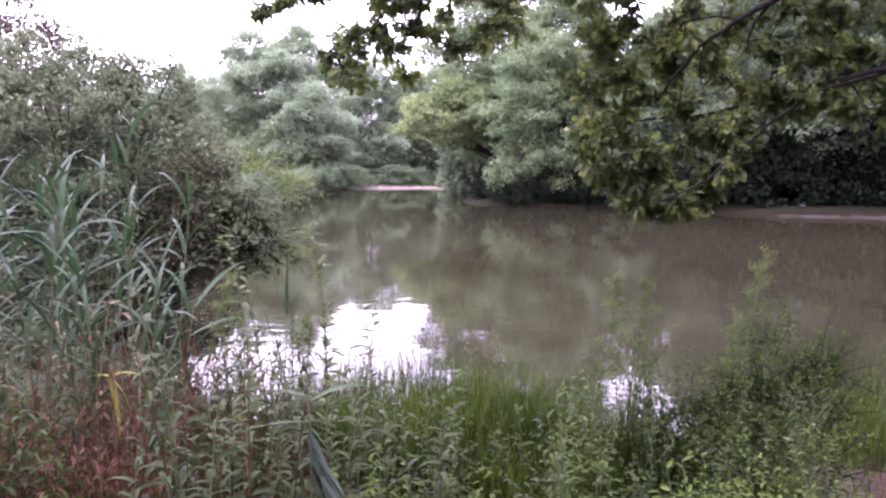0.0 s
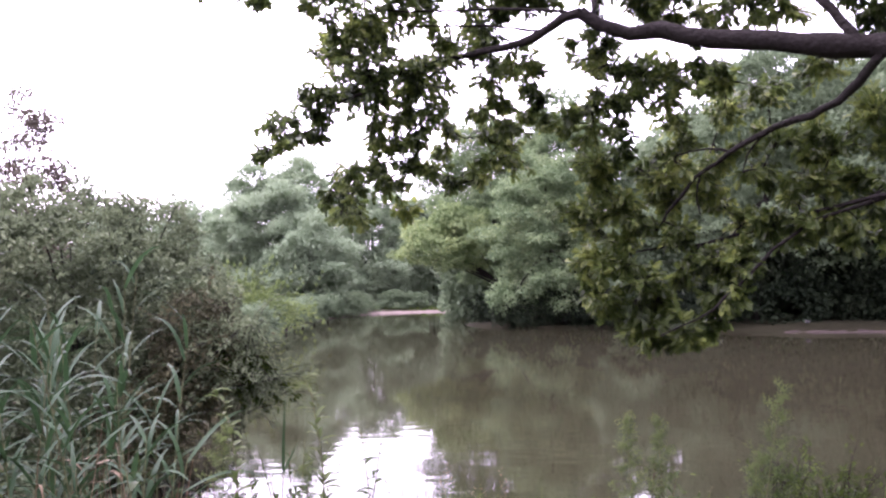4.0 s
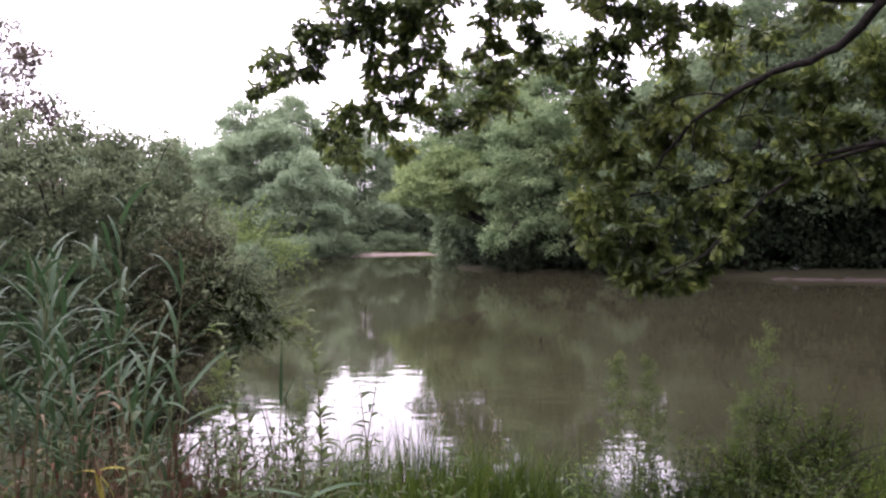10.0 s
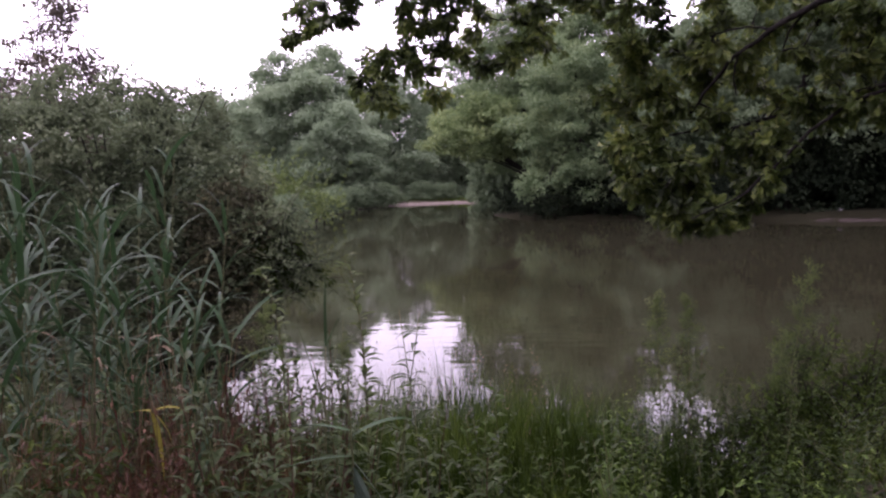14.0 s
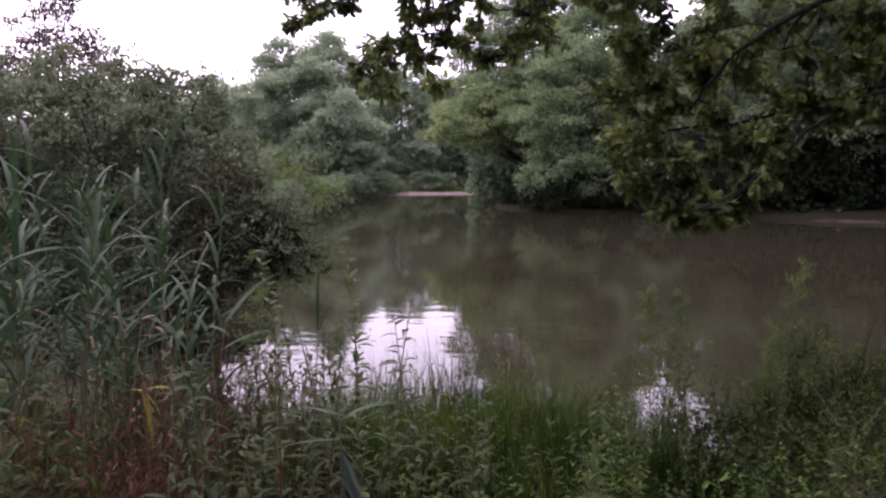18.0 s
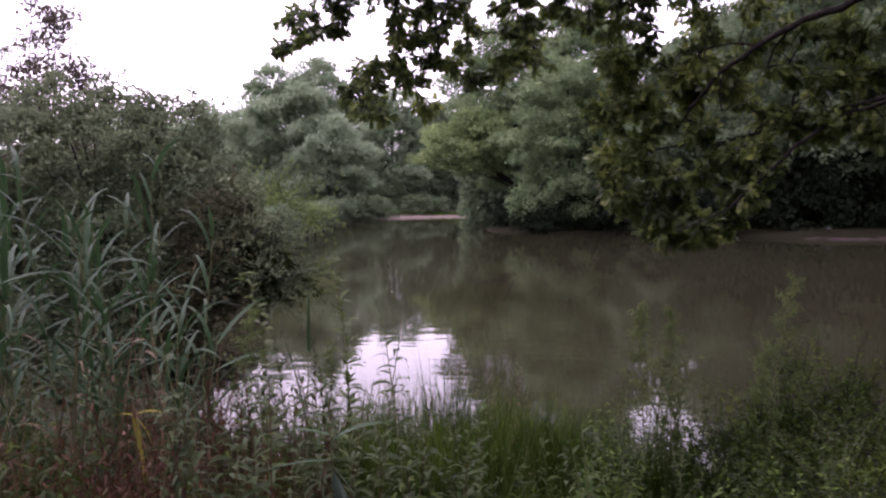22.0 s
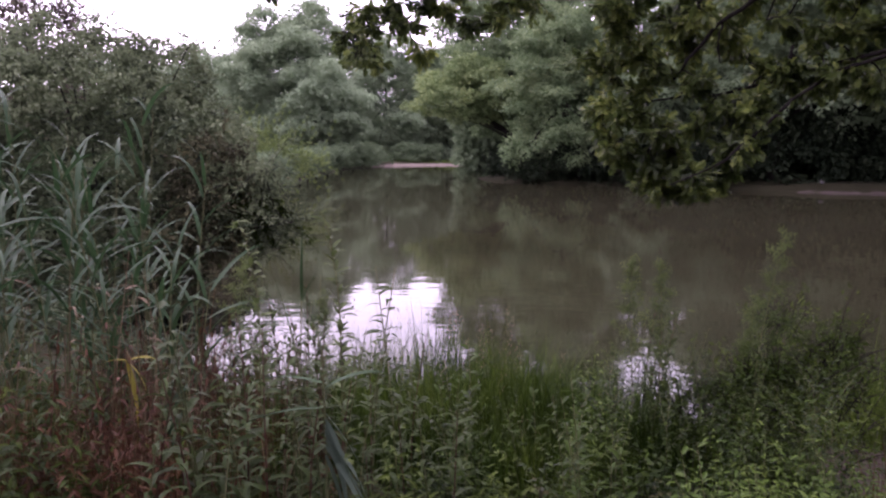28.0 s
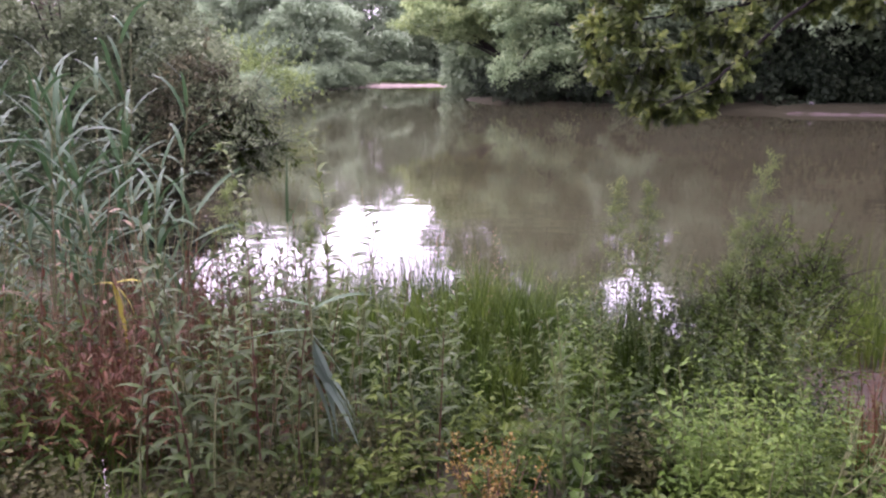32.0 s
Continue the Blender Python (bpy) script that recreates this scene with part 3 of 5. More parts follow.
me = bpy.data.meshes.new("rock")
bm.to_mesh(me)
bm.free()
me.materials.append(M_PALE)
put("rock", me, stone)

# ---- the oak by the water ----
rng = np.random.default_rng(101)
oak = thing("oak_tree", (4.9, 4.2, 0.0), "spreading oak with long limbs reaching over the pond", "tree")
O0 = np.array((4.9, 4.2, 0.0))
OAK_LIMBS = []


def oak_limb(points, r0, r1, n=16, sides=9):
    line = bowed(points, n)
    line[1:-1] += rng.standard_normal((n - 2, 3)) * min(0.02, r0 * 0.25)
    OAK_LIMBS.append((line, put("limb", mesh_of("limb", *tube(line - O0, r0, r1, sides, 0.07, rng), M_BARK, True), oak)))


put("trunk", mesh_of("trunk", *tube(bowed([(0, 0, -0.4), (-0.05, 0.05, 1.0), (-0.2, 0.15, 2.6), (-0.1, 0.1, 5), (0.1, 0, 8)], 20), 0.36, 0.14, 16, 0.04, rng), M_BARK, True), oak)
oak_limb([(4.7, 4.35, 2.7), (3.8, 4.8, 3.05), (2.83, 5.39, 3.27), (2.1, 5.87, 3.48), (1.54, 6.11, 3.63), (1.1, 6.24, 3.83)], 0.13, 0.052, 22, 11)
oak_limb([(1.1, 6.24, 3.83), (0.94, 6.39, 3.8), (0.64, 6.67, 3.71), (0.27, 6.9, 3.72), (-0.23, 7.12, 3.66), (-0.9, 7.2, 3.4)], 0.042, 0.01)
oak_limb([(1.2, 6.22, 3.82), (1.22, 6.3, 4.0), (1.3, 6.4, 4.2), (1.5, 6.5, 4.55), (1.8, 6.6, 4.9)], 0.022, 0.01)
oak_limb([(1.0, 6.3, 3.86), (0.6, 6.6, 4.0), (0.0, 6.9, 4.1), (-0.5, 7.0, 4.15)], 0.014, 0.006)
oak_limb([(0.8, 6.5, 3.78), (0.3, 6.85, 3.95), (-0.2, 7.0, 4.0)], 0.012, 0.006)
oak_limb([(2.8, 5.41, 3.3), (2.71, 5.49, 3.5), (2.61, 5.57, 3.73), (2.6, 5.6, 3.98), (2.49, 5.69, 4.17), (2.2, 6.0, 4.6)], 0.036, 0.022)
oak_limb([(2.6, 5.6, 3.98), (2.85, 5.7, 4.25), (3.1, 5.9, 4.5)], 0.016, 0.008)
oak_limb([(3.3, 5.75, 4.28), (2.8, 5.75, 4.22), (2.45, 5.72, 4.15)], 0.012, 0.007)
oak_limb([(2.95, 5.3, 3.24), (2.84, 5.46, 3.1), (2.8, 5.6, 2.99), (2.63, 5.8, 2.91), (2.44, 6.1, 2.85), (2.24, 6.3, 2.74), (2.06, 6.5, 2.6), (1.93, 6.7, 2.42), (1.8, 6.9, 2.18)], 0.036, 0.009, 24)
oak_limb([(2.44, 6.1, 2.85), (2.36, 6.25, 2.72), (2.34, 6.35, 2.58)], 0.011, 0.005)
oak_limb([(2.24, 6.3, 2.74), (2.1, 6.4, 2.78), (1.9, 6.55, 2.76)], 0.011, 0.005)
oak_limb([(2.06, 6.5, 2.6), (2.04, 6.55, 2.44), (2.08, 6.6, 2.28)], 0.01, 0.005)
oak_limb([(4.72, 4.4, 2.3), (3.9, 5.4, 2.42), (3.11, 6.24, 2.31), (2.91, 6.56, 2.26), (2.4, 6.95, 2.1), (1.6, 7.0, 2.0)], 0.032, 0.008)
oak_limb([(3.4, 5.95, 2.37), (2.85, 6.38, 2.16), (2.6, 6.46, 1.98), (2.35, 6.39, 1.76), (2.06, 6.28, 1.54), (1.64, 6.29, 1.33)], 0.018, 0.006)
oak_limb([(4.8, 4.2, 5.0), (3.0, 5.2, 6.0), (0.6, 6.2, 6.4), (-1.4, 6.6, 5.6)], 0.1, 0.02)

SKELETON = np.concatenate([l for l, _ in OAK_LIMBS])
HOLDER = [limb for l, limb in OAK_LIMBS for _ in l]
# ends of the boughs with the spread of their leaf clusters, bough by bough
OUTER = [(-2.36, 6.56, 4.85, 0.14), (-2.24, 6.64, 4.91, 0.14), (-1.85, 6.82, 4.83, 0.22), (-2.01, 6.88, 4.78, 0.12), (-1.84, 6.89, 4.62, 0.18), (-2.01, 6.96, 4.57, 0.1), (-1.98, 6.62, 4.28, 0.13), (-2.12, 6.78, 4.32, 0.08), (-1.95, 7.02, 4.46, 0.11), (-1.65, 6.83, 4.72, 0.19), (-1.59, 7.02, 4.62, 0.15), (-1.56, 6.53, 4.79, 0.12), (-1.43, 6.74, 4.83, 0.14), (-1.33, 6.74, 4.62, 0.16), (-1.42, 6.92, 4.52, 0.14), (-1.53, 6.99, 4.31, 0.12), (-1.53, 6.76, 4.15, 0.05), (-1.2, 6.67, 4.79, 0.1), (-1.23, 6.85, 4.46, 0.14), (-1.36, 7.15, 4.46, 0.1)]
RIM = [(-0.87, 6.97, 4.87, 0.2), (-0.94, 6.78, 4.58, 0.1), (-1.09, 7.12, 4.51, 0.14), (-0.96, 6.89, 4.31, 0.16), (-1.14, 7.12, 4.24, 0.09), (-0.8, 6.82, 4.49, 0.14), (-0.75, 6.84, 4.31, 0.12), (-0.81, 7.29, 4.27, 0.1), (-0.95, 7.0, 4.08, 0.05), (-0.55, 6.78, 4.78, 0.13), (-0.47, 7.08, 5.01, 0.14), (-0.48, 7.13, 4.77, 0.14), (-0.4, 6.94, 4.53, 0.1), (-0.49, 7.27, 4.54, 0.08), (-0.25, 6.89, 4.94, 0.1), (-0.16, 7.06, 4.74, 0.18), (-0.01, 6.95, 4.53, 0.14), (0.04, 7.2, 4.84, 0.17), (0.2, 7.11, 4.91, 0.2), (0.41, 7.23, 4.96, 0.24), (0.36, 7.31, 4.72, 0.14), (0.04, 7.04, 4.35, 0.1)]
BACK = [(-0.12, 7.09, 4.26, 0.11), (-0.32, 6.98, 4.28, 0.09), (-0.42, 6.99, 4.2, 0.08), (0.24, 6.95, 4.36, 0.1), (0.44, 7.08, 4.35, 0.14), (0.29, 7.2, 4.21, 0.09), (0.44, 6.94, 4.51, 0.11), (-0.59, 7.27, 4.12, 0.11), (-0.74, 7.12, 4.02, 0.09), (-0.89, 7.11, 3.94, 0.11), (-1.02, 7.36, 3.89, 0.11), (-0.8, 7.24, 3.85, 0.15), (-0.54, 7.17, 3.87, 0.16), (-0.38, 7.2, 4.09, 0.12), (-0.18, 7.29, 4.17, 0.13), (-0.63, 7.1, 3.65, 0.17), (-0.88, 7.51, 3.71, 0.16), (-0.38, 7.1, 3.64, 0.18), (-0.13, 7.4, 3.77, 0.16), (0.13, 7.4, 3.98, 0.15), (0.02, 7.08, 3.67, 0.14), (0.29, 7.34, 4.07, 0.11), (0.44, 7.16, 3.95, 0.1), (0.34, 7.3, 3.84, 0.1)]
HANGING = [(-0.99, 7.09, 3.44, 0.15), (-1.18, 7.07, 3.43, 0.11), (-1.1, 7.19, 3.3, 0.14), (-0.84, 7.56, 3.5, 0.17), (-0.54, 7.23, 3.47, 0.17), (-0.3, 7.5, 3.53, 0.16), (-0.03, 7.54, 3.59, 0.14), (-1.41, 7.49, 3.34, 0.11), (-1.51, 7.21, 3.2, 0.09), (-1.29, 7.28, 3.12, 0.11), (-1.13, 7.39, 3.12, 0.07), (-1.61, 7.44, 3.01, 0.07), (-1.4, 7.16, 3.0, 0.09), (-1.66, 7.42, 2.98, 0.04), (-0.52, 7.56, 3.28, 0.13), (-0.31, 7.6, 3.34, 0.12), (-0.09, 7.22, 3.25, 0.13), (0.07, 7.67, 3.22, 0.11), (-0.19, 7.29, 3.08, 0.13), (-0.56, 7.38, 3.06, 0.12), (-0.41, 7.53, 3.04, 0.13), (0.01, 7.7, 3.02, 0.1)]
TRAILING = [(-0.82, 7.4, 2.83, 0.09), (-0.96, 7.67, 2.76, 0.1), (-0.62, 7.51, 2.84, 0.11), (-0.3, 7.42, 2.87, 0.12), (-0.51, 7.44, 2.7, 0.12), (-0.76, 7.35, 2.64, 0.09), (-0.35, 7.34, 2.68, 0.09), (-0.1, 7.36, 2.81, 0.09), (-1.05, 7.56, 2.59, 0.11), (-0.86, 7.75, 2.49, 0.14), (-0.92, 7.35, 2.4, 0.09), (-0.71, 7.33, 2.34, 0.05), (-0.32, 7.79, 2.47, 0.1), (0.16, 7.56, 2.73, 0.13), (0.37, 7.48, 2.79, 0.12), (0.52, 7.38, 2.88, 0.13), (0.69, 7.54, 2.87, 0.12), (0.62, 7.62, 3.08, 0.1)]
CURTAIN = [(0.43, 7.3, 3.57, 0.1), (0.54, 7.37, 3.38, 0.1), (0.37, 7.23, 3.27, 0.09), (0.44, 7.66, 3.17, 0.09), (0.62, 7.22, 3.13, 0.11), (0.8, 7.34, 3.52, 0.1), (0.71, 7.43, 3.76, 0.13), (0.83, 7.12, 3.66, 0.11), (0.92, 7.46, 3.44, 0.08), (0.58, 7.49, 3.77, 0.08), (0.96, 7.46, 3.23, 0.08), (0.81, 7.54, 3.3, 0.1)]
INNER = [(0.64, 6.91, 4.65, 0.23), (0.85, 7.04, 4.44, 0.21), (0.69, 7.03, 4.23, 0.14), (0.98, 7.31, 4.32, 0.1), (0.54, 7.14, 4.15, 0.07), (0.81, 7.0, 4.85, 0.21), (1.29, 7.19, 4.76, 0.21), (1.13, 7.17, 4.58, 0.16), (1.4, 7.15, 4.9, 0.2), (1.3, 7.01, 4.41, 0.18), (1.45, 6.98, 4.56, 0.21), (1.61, 6.99, 4.72, 0.24), (1.68, 6.9, 4.41, 0.14), (1.76, 6.75, 4.71, 0.23), (1.8, 6.78, 4.51, 0.16), (1.87, 6.75, 4.2, 0.08), (1.98, 6.68, 4.68, 0.21), (1.76, 7.2, 4.26, 0.09), (1.86, 7.2, 4.14, 0.08), (2.19, 6.75, 4.65, 0.18), (2.13, 6.75, 4.47, 0.12)]
UPPER = [(2.04, 6.78, 4.23, 0.08), (2.1, 6.68, 4.11, 0.1), (2.37, 6.6, 4.48, 0.1), (2.4, 6.83, 4.41, 0.09), (2.29, 7.03, 4.08, 0.11), (2.37, 6.69, 3.96, 0.12), (2.37, 6.98, 3.98, 0.1), (2.51, 6.77, 4.28, 0.09), (2.55, 6.77, 4.09, 0.11), (2.46, 6.68, 4.71, 0.12), (2.69, 6.64, 4.69, 0.19), (2.75, 6.36, 4.46, 0.16), (2.74, 6.57, 4.45, 0.12), (2.71, 6.43, 4.24, 0.06), (2.59, 6.59, 4.27, 0.08), (2.73, 6.74, 4.12, 0.07), (2.81, 6.5, 3.97, 0.08), (2.83, 6.33, 3.81, 0.05), (2.7, 6.88, 3.98, 0.1), (2.7, 6.56, 3.85, 0.08), (2.02, 6.99, 4.0, 0.07)]
FORK = [(3.03, 6.0, 3.93, 0.11), (3.29, 6.16, 3.94, 0.16), (3.12, 6.12, 3.84, 0.09), (3.36, 6.25, 3.78, 0.15), (3.05, 6.22, 3.99, 0.06), (3.41, 6.3, 4.33, 0.08), (3.39, 6.15, 4.46, 0.1), (3.41, 6.18, 4.09, 0.12), (3.46, 6.02, 4.29, 0.16), (3.51, 6.11, 3.87, 0.19)]
UNDER = [(1.32, 7.31, 3.77, 0.11), (1.48, 7.31, 3.82, 0.1), (1.39, 7.15, 3.61, 0.07), (1.58, 7.34, 3.66, 0.1), (1.73, 7.31, 3.7, 0.12), (1.86, 7.22, 3.57, 0.16), (2.03, 7.28, 3.68, 0.11), (1.79, 7.4, 3.45, 0.16), (1.55, 7.26, 3.37, 0.15), (1.35, 7.32, 3.34, 0.15), (1.14, 7.2, 3.24, 0.12), (1.12, 7.54, 3.18, 0.12), (1.38, 7.52, 3.12, 0.16), (1.59, 7.25, 3.12, 0.13), (2.03, 7.33, 3.38, 0.12), (2.13, 7.55, 3.21, 0.14), (2.25, 7.53, 3.59, 0.11), (2.32, 7.22, 3.61, 0.09), (2.51, 7.44, 3.73, 0.09), (2.65, 7.56, 3.64, 0.1), (2.49, 7.63, 3.55, 0.1)]
LOWER = [(1.31, 7.0, 2.68, 0.2), (1.55, 6.99, 2.44, 0.2), (1.85, 6.89, 2.61, 0.2), (2.2, 6.81, 2.5, 0.2), (2.01, 6.9, 2.15, 0.2), (1.57, 7.02, 2.11, 0.2), (1.25, 7.09, 1.95, 0.2), (2.6, 6.65, 2.62, 0.2), (3.0, 6.5, 2.52, 0.2), (2.72, 6.55, 2.92, 0.2), (3.1, 6.4, 2.8, 0.2), (2.62, 6.68, 2.23, 0.2), (3.4, 6.4, 2.3, 0.2), (3.4, 6.2, 2.8, 0.2), (1.2, 7.1, 2.35, 0.2), (3.1, 6.6, 3.45, 0.2), (2.95, 7.4, 3.4, 0.2), (3.3, 6.2, 3.05, 0.2), (2.8, 8.0, 3.4, 0.2), (2.7, 8.3, 2.9, 0.2)]
LOWEST = [(1.72, 7.0, 1.77, 0.2), (1.35, 7.08, 1.66, 0.2), (1.81, 6.97, 1.58, 0.2), (1.64, 6.8, 1.36, 0.2), (1.95, 6.7, 1.34, 0.2), (2.25, 6.6, 1.63, 0.2), (2.4, 6.7, 1.96, 0.2), (2.84, 6.62, 2.05, 0.14), (3.01, 6.53, 2.2, 0.2), (3.2, 6.47, 2.05, 0.14), (2.5, 6.7, 1.86, 0.14), (1.45, 6.9, 1.9, 0.2), (3.5, 6.4, 2.1, 0.14), (2.1, 6.8, 1.9, 0.2)]
FRINGE = [(1.58, 6.97, 1.33, 0.13), (1.74, 7.04, 1.25, 0.13), (1.91, 7.1, 1.3, 0.13), (1.99, 6.86, 1.24, 0.13), (2.15, 6.92, 1.32, 0.13), (2.31, 6.98, 1.41, 0.13), (2.3, 6.75, 1.53, 0.13), (1.36, 7.13, 1.52, 0.13), (1.3, 7.24, 1.78, 0.13), (1.53, 6.99, 1.53, 0.13), (1.83, 7.02, 1.48, 0.13)]
MIDDLE = [(1.52, 7.24, 2.81, 0.11), (1.78, 7.28, 2.76, 0.11), (1.99, 7.28, 2.89, 0.13), (1.29, 7.38, 2.86, 0.1), (2.19, 7.18, 2.99, 0.12), (1.38, 7.12, 2.55, 0.12), (1.62, 7.16, 2.3, 0.12), (2.39, 7.06, 2.42, 0.13), (2.58, 7.11, 2.23, 0.13), (1.96, 7.09, 2.43, 0.12), (2.97, 6.94, 2.49, 0.12), (3.27, 6.8, 2.28, 0.13), (3.3, 6.46, 2.52, 0.12), (3.06, 6.76, 2.75, 0.1), (2.62, 6.81, 2.87, 0.08), (2.34, 6.85, 2.73, 0.11)]
oak_leaf = mesh_of("leaf", *leaves(OAK, np.zeros((1, 3)), np.array([[1.0, 0, 0]]), np.array([[0, 0, 1.0]]), 0.125, 0.11), M_OAK)
single = 0
joints = [np.array(p) for p in SKELETON]
run = [0.0] * len(joints)
holder = list(HOLDER)
boughs = []
for ends, hang, full in ((INNER, 0.2, 2.6), (UPPER, 0.2, 0.8), (FORK, 0.2, 1.0), (BACK, 0.2, 0.7), (RIM, 0.15, 0.72), (OUTER, 0.15, 0.8), (UNDER, 0.3, 0.95), (HANGING, 0.3, 1.0), (CURTAIN, 0.5, 1.2), (TRAILING, 0.4, 1.0), (MIDDLE, 0.35, 0.75), (LOWER, 0.35, 0.6), (FRINGE, 0.35, 0.8), (LOWEST, 0.4, 0.62)):
    # each end grows from the nearest wood, the shortest first
    left = [np.array(e) for e in ends]
    if ends is INNER or ends is UNDER or ends is BACK:
        left += [e + np.append(rng.normal(0, 0.12, 3), -0.05) for e in left if e[2] > 3.5]
    if ends is LOWER or ends is LOWEST or ends is MIDDLE:
        left += [e + np.append((rng.normal(0, 0.15, 3) + np.array([0.1, 0, 0])) * np.array([1, 1.2, 0.8]), -0.03) for e in left]
    while left:
        far = np.array([[np.linalg.norm(q - e[:3]) + 0.25 * d for q, d in zip(joints, run)] for e in left])
        k = int(np.argmin(far.min(1)))
        e = left.pop(k)
        q = int(np.argmin(far[k]))
        boughs.append((joints[q], holder[q], e, hang, full, ends in (LOWEST, LOWER, MIDDLE, FRINGE)))
        mid = (joints[q] + e[:3]) / 2 + rng.standard_normal(3) * 0.02
        joints += [mid, e[:3]]
        holder += [holder[q]] * 2
        run += [run[q] + 0.5 * float(np.linalg.norm(joints[q] - e[:3])), run[q] + float(np.linalg.norm(joints[q] - e[:3]))]
got, twigs = [], []
for n_, (root, limb, e, hang, full, lowest) in enumerate(boughs):
    tip, r = e[:3], e[3]
    mid = (root + tip) / 2 + rng.standard_normal(3) * 0.03
    line = bowed([tuple(root), tuple(mid), tuple(tip)], 7)
    put("branch", mesh_of("branch", *tube(line - O0, 0.008, 0.004, 5), M_BARK, True), limb)
    length = float(np.linalg.norm(tip - root))
    # tufts round the end of the bough, and small ones all along it
    spots_ = [(tip + unit(rng.standard_normal(3)) * r * (rng.uniform(0.2, 1.0) if lowest else rng.uniform(0.3, 1.4)) * np.array([1.1, 1.4, 0.75]), line[int(rng.integers(3, 7))]) for c in range(max(3, int(full * (700 if lowest else 640) * r * r + (4 if lowest else 5))))]
    for c in range(int(length / (0.1 if lowest else 0.075))):
        k = int(rng.integers(1, 7))
        spots_.append((line[k] + rng.standard_normal(3) * np.array([0.06, 0.06, 0.045]), line[k - 1]))
    for s, near in spots_:
        way = unit(s - near)
        twigs.append(tube(bowed([tuple(near), tuple((near + s) / 2 + np.array([0, 0, 0.015])), tuple(s)], 4) - O0, 0.0035, 0.002, 4))
        n = int(rng.integers(6, 10))
        back = rng.uniform(0, 0.1, (n, 1))
        A = unit(way * 0.8 + unit(rng.standard_normal((n, 3))) * 0.85 + np.array([0, 0, -hang * 0.8 - 0.1]))
        N = unit(rng.standard_normal((n, 3)) * 0.6 + (np.array([-0.35, -0.4, 0.75]) if lowest else np.array([0, -0.35, 0.6])))
        P = s - way * back + rng.standard_normal((n, 3)) * 0.01 - O0
        L = rng.uniform(0.06, 0.105, n) if not lowest else rng.uniform(0.065, 0.115, n)
        if lowest and n_ > len(boughs) - 12 and single < 300:
            for p, a, m_, l_ in zip(P, A, N, L):
                y = unit(np.cross(m_, a))
                z = np.cross(a, y)
                q = Matrix([[a[i], y[i], z[i]] for i in range(3)]).to_4x4()
                put("leaf", oak_leaf, oak, Matrix.Translation(p) @ q @ Matrix.Scale(l_ / 0.125, 4))
                single += 1
        else:
            got.append(leaves(OAK, P, A, N, L, L * rng.uniform(0.62, 0.82, n)))
put("spray", mesh_of("spray", *joined(twigs), M_BARK), oak, kind="stuff")
put("foliage", mesh_of("foliage", *joined(got), M_OAK), oak, kind="stuff")
# crown overhead, out of view: added, and sized to shade the near bank
lb = crown_lobes(rng, (2.4, 0.2, 8.2), (5.4, 5.4, 2.3), 18, -0.5)
P, N = shell(rng, lb, 2000)
put("crown", mesh_of("crown", *clumps(rng, P, N, 26, 0.45, 0.16), M_OAK), oak)


# ---- bushes on the near shore ----
def bush(name, label, base, blobs, mat, seed, n, per, tuft, size, stems=14, slim=0.5, spray=0, reach=(0.2, 0.5), hang=0.3, wood=0.025):
    """A dense shrub: stems from the root into leafy lobes, and stray sprays that stick out."""
    rng = np.random.default_rng(seed)
    base = np.array(base, float)
    root = thing(name, tuple(base), label, "shrub")
    C, R = np.array([b[:3] for b in blobs], float) - base, np.array([(b[3], b[3], b[3] * 0.8) for b in blobs], float)
    extra = unit(rng.standard_normal((len(C) * 3, 3)))
    i = np.repeat(np.arange(len(C)), 3)
    C2 = np.concatenate([C, C[i] + extra * R[i] * 0.75])
    R2 = np.concatenate([R, R[i] * rng.uniform(0.35, 0.6, (len(i), 1))])
    for j in range(stems):
        e = C[j % len(C)] + rng.standard_normal(3) * 0.15
        s = np.array([rng.uniform(-0.5, 0.5), rng.uniform(-0.4, 0.4), -0.1])
        line = bowed([tuple(s), tuple((s + e) * 0.5 + np.array([0, 0, 0.3])), tuple(e)], 9)
        put("stem", mesh_of("stem", *tube(line, wood, wood * 0.25, 6, 0.06, rng), M_BARK, True), root)
    P, O = shell(rng, (C2, R2), n, 0.4)
    got = [clumps(rng, P, O, per, tuft * rng.uniform(0.6, 1.4, len(P)), size, PLAIN, 0.7, slim, 0.7)]
    tw = []
    if spray:
        pick = rng.choice(len(P), spray, replace=spray > len(P))
        for p, o in zip(P[pick], O[pick]):
            w = unit(o + rng.standard_normal(3) * 0.35 + np.array([0, 0, hang])) * rng.uniform(*reach)
            line = bowed([tuple(p), tuple(p + w * 0.5), tuple(p + w + np.array([0, 0, -0.15 * np.linalg.norm(w)]))], 6)
            tw.append(tube(line, 0.005, 0.002, 4))
            k = int(rng.integers(10, 18) * max(1, np.linalg.norm(w) / 0.45))
            q = line[rng.integers(0, 6, k)] + rng.standard_normal((k, 3)) * 0.02
            got.append(leaves(PLAIN, q, unit(w + rng.standard_normal((k, 3)) * 0.25), rng.standard_normal((k, 3)) * 0.5 + np.array([0, 0, 0.7]), size * rng.uniform(0.7, 1.3, k), size * slim))
        put("spray", mesh_of("spray", *joined(tw), M_BARK), root, kind="stuff")
    put("foliage", mesh_of("foliage", *joined(got), mat), root, kind="stuff")
    return root


